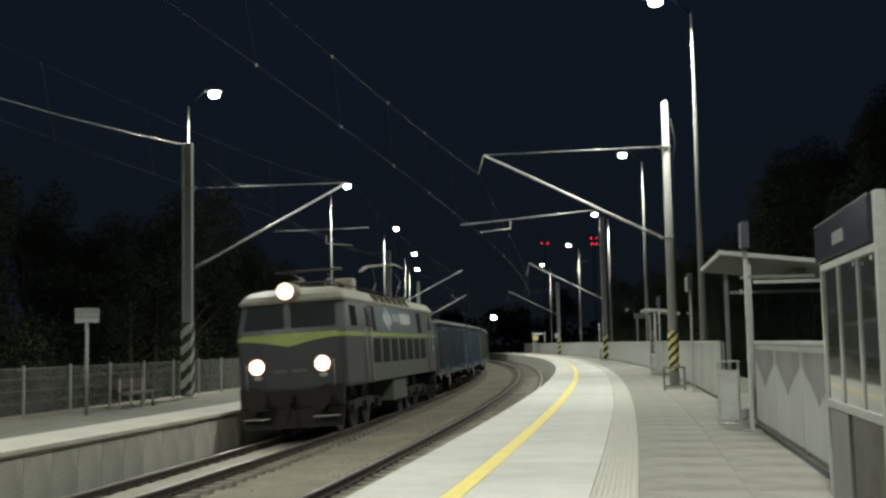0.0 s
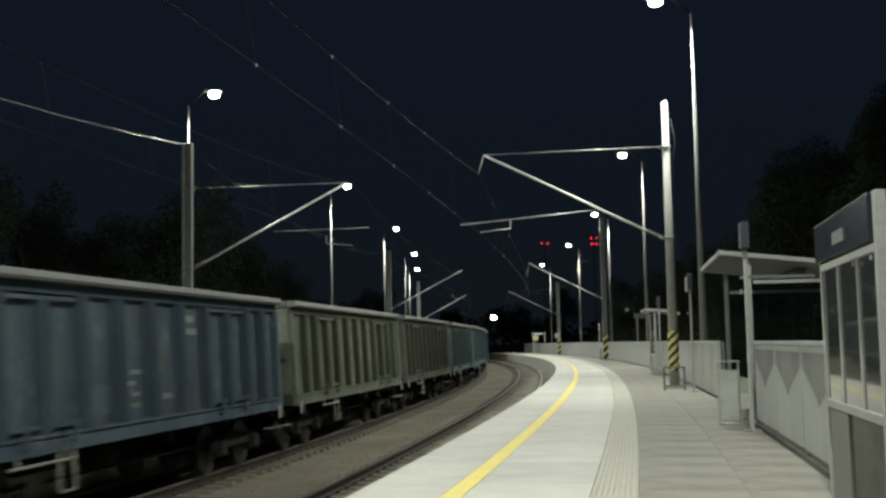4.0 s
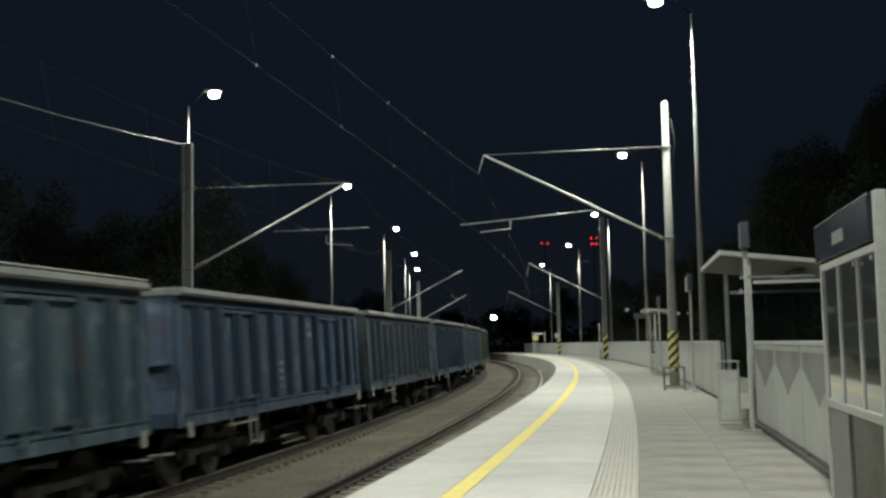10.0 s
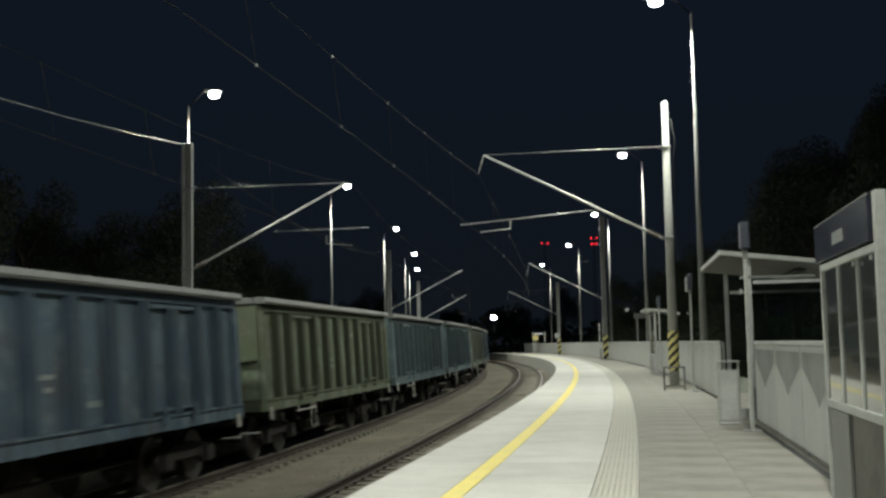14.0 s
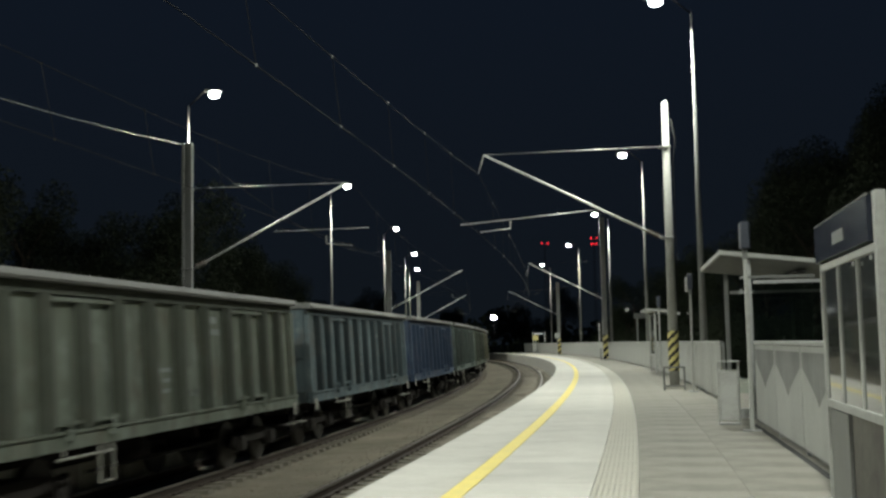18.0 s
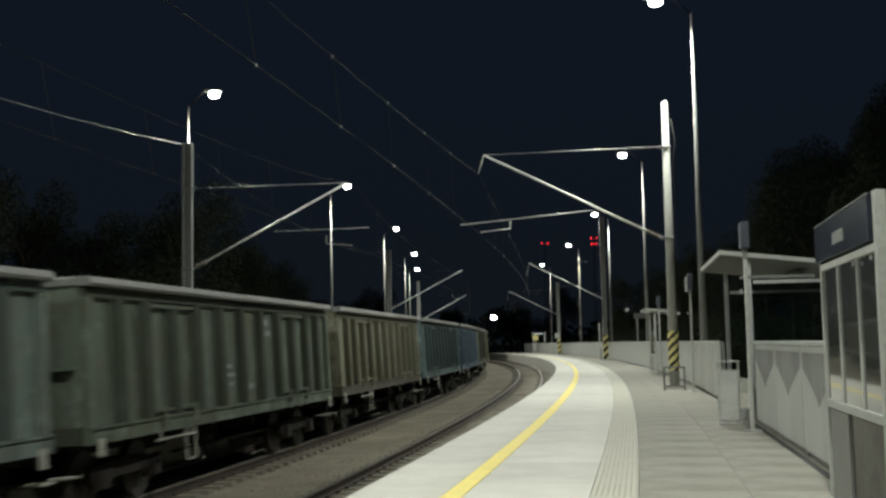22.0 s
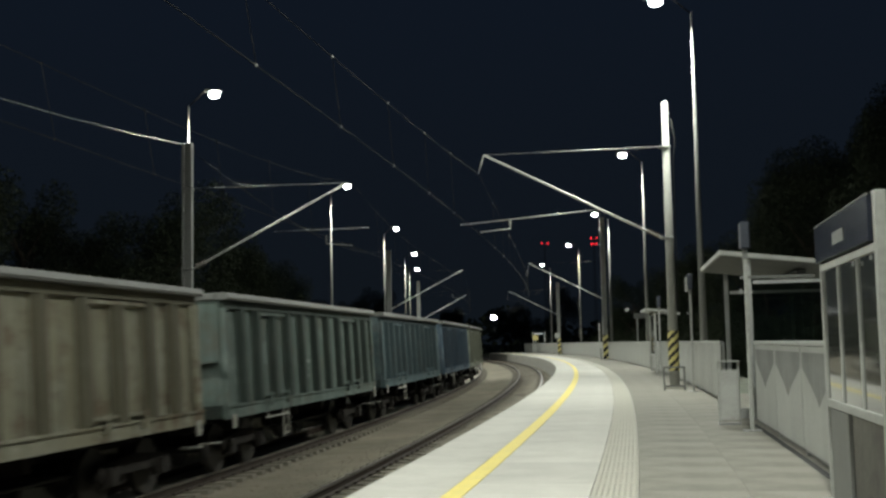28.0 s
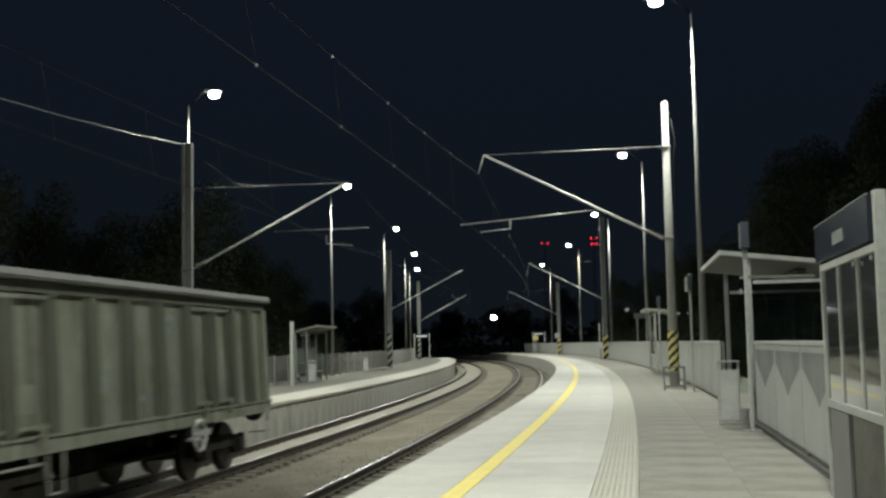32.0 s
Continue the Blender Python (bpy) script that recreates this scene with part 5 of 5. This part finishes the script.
def build_wagons():
    paints, ribs = {}, {}
    for name, c in WAGONS:
        if c not in paints:
            code = name.replace(" ", "_").replace("-", "_")
            paints[c] = wagon_paint("faded_paint_" + code, c, 0.75 if c[0] > c[1] else 0.32)
            # Rib paint: less faded, and darkened further to carry the ribs' shade.
            ribs[c] = wagon_paint("darkened_rib_paint_" + code, tuple(v * (0.64 if c in BLUES else 0.47) for v in c), 0.12, 0.12)
    base, darkened = paints[WAGONS[0][1]], ribs[WAGONS[0][1]]
    first = build_wagon(base, darkened)
    made = [first]
    rng = random.Random(28)
    for k in range(1, len(WAGONS)):
        made.append(build_wagon(base, darkened, 7.15, LONG_RIBS, 4.15) if k == LONG else copy_thing(first, Matrix()))
    brake_wheel(made[-1], 2.35)
    for o in made[-1].children:
        if o.name.startswith("foot_step"):
            o.matrix_basis.translation.y = 0.55 if o.data.vertices[0].co.x > 0 else -0.55
    for w, (name, c) in zip(made, WAGONS):
        wear(w, c, rng, LONG_RIBS if w is made[LONG] else RIBS)
        tagged(w, name + " open-top steel coal wagon with ribbed, stained sides")
        for o in w.children_recursive:
            if o.type == "MESH" and o.data.materials and o.data.materials[0] in (base, darkened):
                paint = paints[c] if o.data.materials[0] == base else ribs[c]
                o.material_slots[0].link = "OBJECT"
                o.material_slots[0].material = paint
            if o.name.startswith("sill") and name != "dirty tan":
                o.material_slots[0].link = "OBJECT"
                o.material_slots[0].material = paints[c]
            if o.name.startswith("wheelset") and o.parent.parent not in (first, made[LONG]):
                y = round(o.matrix_basis.translation.y, 2)
                WHEELS[(y, 0.46)].append(o)
    for k, rise, h in ((LONG, 0.06, 7.15), (6, 0.04, 6.4)):
        for q in (-1, 1):
            part("rail_cap", boxes((*sorted((q * 1.36, q * 1.55)), -h, h, 3.412, 3.412 + rise)), M_CAP, made[k], "pale raised strip on the top rail", bevel=0.015)
    return made


def plan(bm, rows, cap_low=False, cap_high=False, nose=0.18):
    """Stacked plan outlines: rows of (z, half width, half length); ends bow out a little in the middle."""
    rings = []
    for z, hx, hy in rows:
        c = min(0.16, hx * 0.4)
        half = [(hx, hy - c * 1.3), (hx - c * 0.35, hy - c * 0.4), (hx - c, hy), (hx * 0.45, hy + nose * 0.75), (0, hy + nose)]
        pts = half + [(-x, y) for x, y in half[-2::-1]]
        pts = pts + [(-x, -y) for x, y in pts]
        rings.append([bm.verts.new((x, y, z)) for x, y in pts])
    n = len(rings[0])
    for a, b in zip(rings, rings[1:]):
        for i in range(n):
            bm.faces.new((a[i], a[(i + 1) % n], b[(i + 1) % n], b[i]))
    if cap_low:
        bm.faces.new(rings[0][::-1])
    if cap_high:
        bm.faces.new(rings[-1])
    return bm


def build_loco():
    """A six-axle electric locomotive; its leading end is towards -y."""
    t = thing("electric_locomotive", "grey six-axle electric locomotive with lime stripe and lit headlights", "locomotive")
    H = 8.35
    part("body", plan(B(), [(1.28, 1.46, H), (1.36, 1.5, H + 0.02), (2.64, 1.5, H + 0.02)], True), M_LOCO_LOW, t)
    part("lower_band", boxes((-1.506, 1.506, -5.0, 6.35, 1.3, 2.638)), M_LOCO_SKIRT, t, "grey side panel below the stripe")
    part("stripe", plan(B(), [(2.64, 1.509, H + 0.028), (2.755, 1.509, H + 0.028)]), M_LIME, t, "lime green waist stripe")
    part("upper_body", plan(B(), [(2.755, 1.5, H + 0.02), (2.95, 1.495, H - 0.03), (3.63, 1.44, H - 0.34)]), M_LOCO_GREY, t, "dull grey upper body")
    part("roof", plan(B(), [(3.63, 1.47, H - 0.18), (3.7, 1.48, H - 0.16), (3.84, 1.4, H - 0.32), (3.97, 1.31, H - 0.6), (4.05, 1.0, H - 0.95), (4.08, 0.5, H - 1.3)], True, True), M_ROOF, t, "pale grey rounded roof")
    # chevron on both ends
    for e in (-1, 1):
        bm = B()
        y = e * (H + 0.03)
        for q in (-1, 1):
            v = [(0, y + e * 0.185, 2.44), (q * 0.68, y + e * 0.14, 2.58), (q * 1.33, y + e * 0.005, 2.66), (q * 1.33, y + e * 0.0, 2.79), (q * 0.68, y + e * 0.125, 2.79), (0, y + e * 0.175, 2.79)]
            a = [bm.verts.new(p) for p in v]
            b = [bm.verts.new((p[0], p[1] - e * 0.04, p[2])) for p in v]
            bm.faces.new(a), bm.faces.new(b[::-1])
            for i in range(6):
                bm.faces.new((a[i], a[(i + 1) % 6], b[(i + 1) % 6], b[i]))
        part("chevron", bm, M_LIME, t, "lime green chevron under the windscreen")
        for q in (-1, 1):
            # windscreen panes lie on the sloping front
            z0, z1 = 2.93, 3.56
            y0, y1 = H - 0.03, H - 0.30
            bm = B()
            low = [(0.1, 0.178), (0.66, 0.135), (1.27, 0.01)]
            top = [(0.1, 0.178), (0.64, 0.135), (1.22, 0.01)]
            v = [(q * x, e * (y0 + d), z0) for x, d in low] + [(q * x, e * (y1 + d), z1) for x, d in top[::-1]]
            a = [bm.verts.new((p[0], p[1] + e * 0.03, p[2])) for p in v]
            b = [bm.verts.new((p[0], p[1] - e * 0.03, p[2])) for p in v]
            for f in ((0, 1, 4, 5), (1, 2, 3, 4)):
                bm.faces.new([a[k] for k in f]), bm.faces.new([b[k] for k in f[::-1]])
            for i in range(6):
                bm.faces.new((a[i], a[(i + 1) % 6], b[(i + 1) % 6], b[i]))
            part("windscreen", bm, M_PANE, t, "dark windscreen pane")
            bm = B()
            tube(bm, (q * 0.9, e * (H + 0.06), 1.95), (q * 0.9, e * (H + 0.17), 1.95), 0.22, 0.22, 20)
            lamp = part("headlight", bm, M_LOCO_LOW, t)
            bm = B()
            tube(bm, (q * 0.9, e * (H + 0.171), 1.95), (q * 0.9, e * (H + 0.19), 1.95), 0.172, 0.155, 20)
            part("lens", bm, M_HEAD if e < 0 else M_PANE, lamp, "bright warm headlight lens" if e < 0 else "dark lamp lens")
            if e < 0:
                # ring added outside the lens, glowing to draw the headlight's warm halo
                bm = B()
                tube(bm, (q * 0.9, e * (H + 0.165), 1.95), (q * 0.9, e * (H + 0.178), 1.95), 0.2, 0.215, 20)
                part("reflector", bm, M_HALO, lamp, "glowing ring added for the warm halo")
            bm = B()
            tube(bm, (q * 0.875, e * (H - 0.05), 1.06), (q * 0.875, e * (H + 0.4), 1.06), 0.13, 0.11, 12)
            tube(bm, (q * 0.875, e * (H + 0.4), 1.06), (q * 0.875, e * (H + 0.52), 1.06), 0.25, 0.29, 18)
            part("buffer", bm, M_UNDER, t)
            part("marker_lamp", boxes((q * 0.9 - 0.1, q * 0.9 + 0.1, *sorted((e * (H + 0.05), e * (H + 0.15))), 1.60, 1.70)), M_STEP, t, bevel=0.01)
            bm = B()
            tube(bm, (q * 1.2, e * (H + 0.13), 1.35), (q * 1.2, e * (H + 0.13), 2.05), 0.016, None, 6)
            part("handrail", bm, M_FILM, t)
        part("front_pillar", boxes((-0.09, 0.09, *sorted((e * (H - 0.2), e * (H + 0.14))), 2.8, 3.62)), M_LOCO_SKIRT, t)
        bm = B()
        tube(bm, (0, e * (H - 0.6), 3.92), (0, e * (H + 0.2), 3.92), 0.24, 0.23, 20)
        top = part("top_light", bm, M_ROOF, t)
        bm = B()
        tube(bm, (0, e * (H + 0.201), 3.92), (0, e * (H + 0.22), 3.92), 0.182, 0.165, 20)
        if e < 0:
            # the same added halo ring round the top light
            rim = B()
            tube(rim, (0, e * (H + 0.196), 3.92), (0, e * (H + 0.208), 3.92), 0.22, 0.235, 20)
            part("reflector", rim, M_HALO, top, "glowing ring added for the warm halo")
        part("lens", bm, M_HEAD if e < 0 else M_PANE, top, "bright warm top headlight" if e < 0 else "dark lamp lens")
        bm = B()
        prism(bm, [(-1.35, 0.28), (1.35, 0.28), (1.42, 0.8), (-1.42, 0.8)], "y", *sorted((e * (H + 0.02), e * (H + 0.1))))
        part("plough", bm, M_UNDER, t, "dark snow plough")
        part("buffer_beam", boxes((-1.42, 1.42, *sorted((e * (H - 0.1), e * (H + 0.12))), 0.82, 1.4)), M_UNDER, t, bevel=0.02)
        for x in (-0.95, 0.95):
            part("step_bar", boxes((x - 0.35, x + 0.35, *sorted((e * (H + 0.101), e * (H + 0.3))), 0.55, 0.58)), M_STEP, t)
        bm = boxes((-0.09, 0.09, *sorted((e * (H + 0.12), e * (H + 0.42))), 0.95, 1.14))
        tube(bm, (0, e * (H + 0.4), 1.0), (0, e * (H + 0.5), 0.55), 0.045, None, 6)
        part("coupling", bm, M_UNDER, t)
        part("plate_bars", boxes((-0.45, 0.45, *sorted((e * (H + 0.17), e * (H + 0.195))), 1.75, 1.84)), M_LOCO_GREY, t)
    for q in (-1, 1):
        def flat(name, mat, y0, y1, z0, z1, d=0.012, label="", lean=0.0):
            bm = B()
            xa, xb = 1.50 + d, 1.50 + d - lean
            v = [(q * xa, y0, z0), (q * xa, y1, z0), (q * xb, y1, z1), (q * xb, y0, z1)]
            a = [bm.verts.new(p) for p in v]
            b = [bm.verts.new((p[0] - q * (0.03 + d), p[1], p[2])) for p in v]
            bm.faces.new(a), bm.faces.new(b[::-1])
            for i in range(4):
                bm.faces.new((a[i], a[(i + 1) % 4], b[(i + 1) % 4], b[i]))
            return part(name, bm, mat, t, label)
        for y in (-7.05, 7.05):
            flat("cab_window", M_PANE, y - 0.42, y + 0.42, 2.92, 3.5, 0.012, "dark cab side window", 0.05)
        for y in (-5.35, 6.6):
            d = flat("cab_door", M_LOCO_LOW, y - 0.33, y + 0.33, 1.4, 2.63, 0.016)
            flat("door_window", M_PANE, y - 0.22, y + 0.22, 2.92, 3.48, 0.014, "", 0.05)
            for k in (-0.42, 0.42):
                bm = B()
                tube(bm, (q * 1.55, y + k, 1.35), (q * 1.55, y + k, 2.9), 0.02, None, 6)
                tube(bm, (q * 1.55, y + k, 2.9), (q * 1.5, y + k, 3.5), 0.02, None, 6)
                part("door_rail", bm, M_STEP, t)
        for k in range(7):
            y = -4.05 + k * 1.5
            lv = flat("louvre", M_LOUVRE, y - 0.56, y + 0.56, 1.84, 2.58, 0.014, "dark side louvre")
            for j in range(9):
                z = 1.86 + j * 0.08
                part("louvre_slat", boxes((*sorted((q * 1.512, q * 1.526)), y - 0.54, y + 0.54, z, z + 0.02)), M_LOUVRE, lv)
        flat("equipment_window", M_LOUVRE, -4.95, -3.95, 2.8, 3.56, 0.006, "dark recessed side panel", 0.053)
        flat("equipment_window", M_LOUVRE, 3.95, 4.95, 2.8, 3.56, 0.006, "dark recessed side panel", 0.053)
        flat("livery_panel", M_LOCO_UP, -3.93, 3.93, 2.8, 3.56, 0.004, "blue-grey livery panel", 0.053)
        # plain pale emblem: two curved blades turned round one another, and lettering blocks
        blade = [(-0.34, 0.4), (-0.07, 0.3), (0.36, 0.17), (0.64, 0.05), (0.64, -0.12), (0.4, -0.21), (0.18, -0.14), (0.02, 0.08)]
        for turn in (1, -1):
            bm = B()
            v = [(-1.96 + turn * y, 3.2 + turn * z) for y, z in blade]
            skin = [[bm.verts.new((q * (1.51 + d - (z - 2.8) * 0.07), y, z)) for y, z in v] for d in (0.006 + 0.001 * turn, -0.02)]
            bm.faces.new(skin[0]), bm.faces.new(skin[1][::-1])
            for k in range(len(v)):
                bm.faces.new((skin[0][k], skin[0][k - 1], skin[1][k - 1], skin[1][k]))
            part("emblem", bm, M_LIVERY, t, "pale plain curved emblem")
        for k in range(3):
            y0, z0 = -1.0 + k * 0.38, 3.14
            flat("lettering_block", M_FAINT, y0, y0 + 0.3, z0, z0 + 0.26, 0.016 - (z0 - 2.8) * 0.07, "faint plain lettering block", 0.018)
        bm = B()
        rim = [(1.36 + math.copysign(0.86, math.cos(a)) + 0.2 * math.cos(a), 3.26 + 0.19 * math.sin(a)) for a in np.linspace(0.001, math.tau - 0.15, 22)]
        skin = [[bm.verts.new((q * (1.51 + d - (z - 2.8) * 0.07), y, z)) for y, z in rim] for d in (0.006, -0.02)]
        bm.faces.new(skin[0]), bm.faces.new(skin[1][::-1])
        for k in range(len(rim)):
            bm.faces.new((skin[0][k], skin[0][k - 1], skin[1][k - 1], skin[1][k]))
        part("name_panel", bm, M_LIVERY, t, "pale plain rounded panel")
        flat("end_plate", M_FILM, 7.2, 7.9, 2.1, 2.3, 0.014)
    for y in [-3.45 + 1.12 * k for k in range(6)]:
        for q in (-1, 1):
            bm = B()
            v = [(q * 1.478, y - 0.43, 3.735), (q * 1.478, y + 0.43, 3.735), (q * 1.345, y + 0.43, 3.955), (q * 1.345, y - 0.43, 3.955)]
            a = [bm.verts.new(p) for p in v]
            b = [bm.verts.new((p[0] - q * 0.06, p[1], p[2] - 0.05)) for p in v]
            bm.faces.new(a), bm.faces.new(b[::-1])
            for i in range(4):
                bm.faces.new((a[i], a[(i + 1) % 4], b[(i + 1) % 4], b[i]))
            part("roof_grille", bm, M_GRILLE, t, "dark roof grille")
    part("roof_box", boxes((-0.3, 0.3, -1.5, -0.9, 4.0, 4.68)), M_ROOF, t, "pale roof equipment box", bevel=0.04)
    for y in (-5.8, 5.8):
        def rods(name, runs, radius, parent, mat=M_PAN, label=""):
            bm = B()
            for a, c in runs:
                tube(bm, (a[0], y + a[1], a[2]), (c[0], y + c[1], c[2]), radius, None, 6)
            return part(name, bm, mat, parent, label)
        pan = rods("pantograph", [((-0.6, -0.8, 4.25), (-0.6, 0.8, 4.25)), ((0.6, -0.8, 4.25), (0.6, 0.8, 4.25)), ((-0.6, -0.7, 4.25), (0.6, -0.7, 4.25)), ((-0.6, 0.7, 4.25), (0.6, 0.7, 4.25))], 0.03, t, M_PAN, "raised pantograph on its base frame" if y > 0 else "folded pantograph on its base frame")
        for x in (-0.6, 0.6):
            for k in (-0.7, 0.7):
                rods("insulator", [((x, k, 4.0), (x, k, 4.22))], 0.06, pan, M_RAIL)
        if y > 0:
            for x in (-0.5, 0.5):
                rods("lower_arm", [((x, -0.4, 4.28), (x, 0.8, 4.97))], 0.024, pan)
                rods("upper_arm", [((x, 0.8, 4.97), (x * 0.7, -0.6, 5.5))], 0.013, pan)
            for d in (-0.75, -0.42):
                rods("contact_strip", [((-0.55, d, 5.56), (0.55, d, 5.56)), ((-0.55, d, 5.56), (-0.85, d, 5.38)), ((0.55, d, 5.56), (0.85, d, 5.38))], 0.02, pan, M_STEP, "pale contact strip with bent horns")
        else:
            for x in (-0.6, 0.6):
                rods("lower_arm", [((x, -0.7, 4.28), (x * 0.7, 0.9, 4.45))], 0.025, pan)
                rods("upper_arm", [((x * 0.7, 0.9, 4.45), (x * 0.9, -0.3, 4.62))], 0.02, pan)
            for d in (-0.3, -0.02):
                rods("contact_strip", [((-0.95, d, 4.64), (0.95, d, 4.64))], 0.03, pan)
    bm = B()
    for k in range(6):
        tube(bm, (0.5, -4.6 + k * 0.15, 4.10), (0.5, -4.6 + k * 0.15, 4.30), 0.05, None, 8)
    tube(bm, (0.5, -4.9, 4.32), (0.5, 4.9, 4.32), 0.02, None, 6)
    part("roof_busbar", bm, M_WIRE, t)
    part("battery_box", boxes((-1.4, 1.4, -1.2, 1.4, 0.55, 1.279)), M_LOCO_SKIRT, t, "grey box under the frame", bevel=0.03)
    for x in (-1.0, 1.0):
        bm = B()
        tube(bm, (x, 1.6, 0.65), (x, 2.6, 0.65), 0.2, None, 14)
        part("air_tank", bm, M_UNDER, t)
    axles = (-1.75, 0.0, 1.75)
    fm, wm = bogie_frame_mesh(1.9, 1.1, 0.66, axles), wheelset_mesh(0.62)
    for y in (-4.75, 4.75):
        add_bogie(t, y, axles, 0.62, fm, wm, 1.1)
    return t


wagons = build_wagons()
loco = build_loco()

# small pieces of the setting
platform_pieces(platform_right, platform_left)
build_sleepers(near_track, 0.0, Z_NEAR)
build_sleepers(far_track, -GAP, Z_FAR)

# ---- what moves ----
def travelled(t):
    """Metres run since the start: the train gathers a little speed."""
    lag = np.interp(t, (0, 0.5, 1, 1.5, 2, 3, 5, 7, 9, 12, 15, 20, 26, 32, 34), (0.05, -0.25, -0.45, -0.5, -0.45, -0.4, -0.35, -0.35, -0.5, -0.25, -0.1, -0.1, -0.2, -0.4, -0.4))
    return 12.494 * t + 0.02844 * t * t - 0.00037 * t ** 3 + float(lag)


def on_track(along, pivots):
    """The pose of a vehicle whose bogies stand at along - pivots and along + pivots on the far track."""
    a, b = (spot(float(np.interp(along + d, _A, _S)), -GAP, Z_FAR) for d in (-pivots, pivots))
    d = b - a
    return Matrix.Translation((a + b) / 2) @ Matrix.Rotation(-math.atan2(d.x, d.y), 4, "Z") @ Matrix.Rotation(-CANT, 4, "Y")


def motions():
    times = [0.5 * t for t in range(65)]
    walk(loco, [(t, on_track(37.70 - travelled(t), 4.75)) for t in times])
    for k, w in enumerate(wagons):
        start = 46.55 + 14.04 * (k + 0.5) + SHIFT[k]
        walk(w, [(t, on_track(start - travelled(t), 5.25 if k == LONG else 4.5)) for t in times])
    # wheels roll at the train's speed; alike wheelsets share one turning
    for (y, r), sets in WHEELS.items():
        turns = [(k / FPS, Matrix.Translation((0, y, r)) @ Matrix.Rotation(travelled(k / FPS) / r, 4, "X")) for k in range(32 * FPS + 1)]
        walk(sets[0], turns)
        done = sets[0].animation_data
        for other in sets[1:]:
            other.rotation_mode = "QUATERNION"
            other.animation_data_create()
            other.animation_data.action = done.action
            other.animation_data.action_slot = done.action_slot


motions()
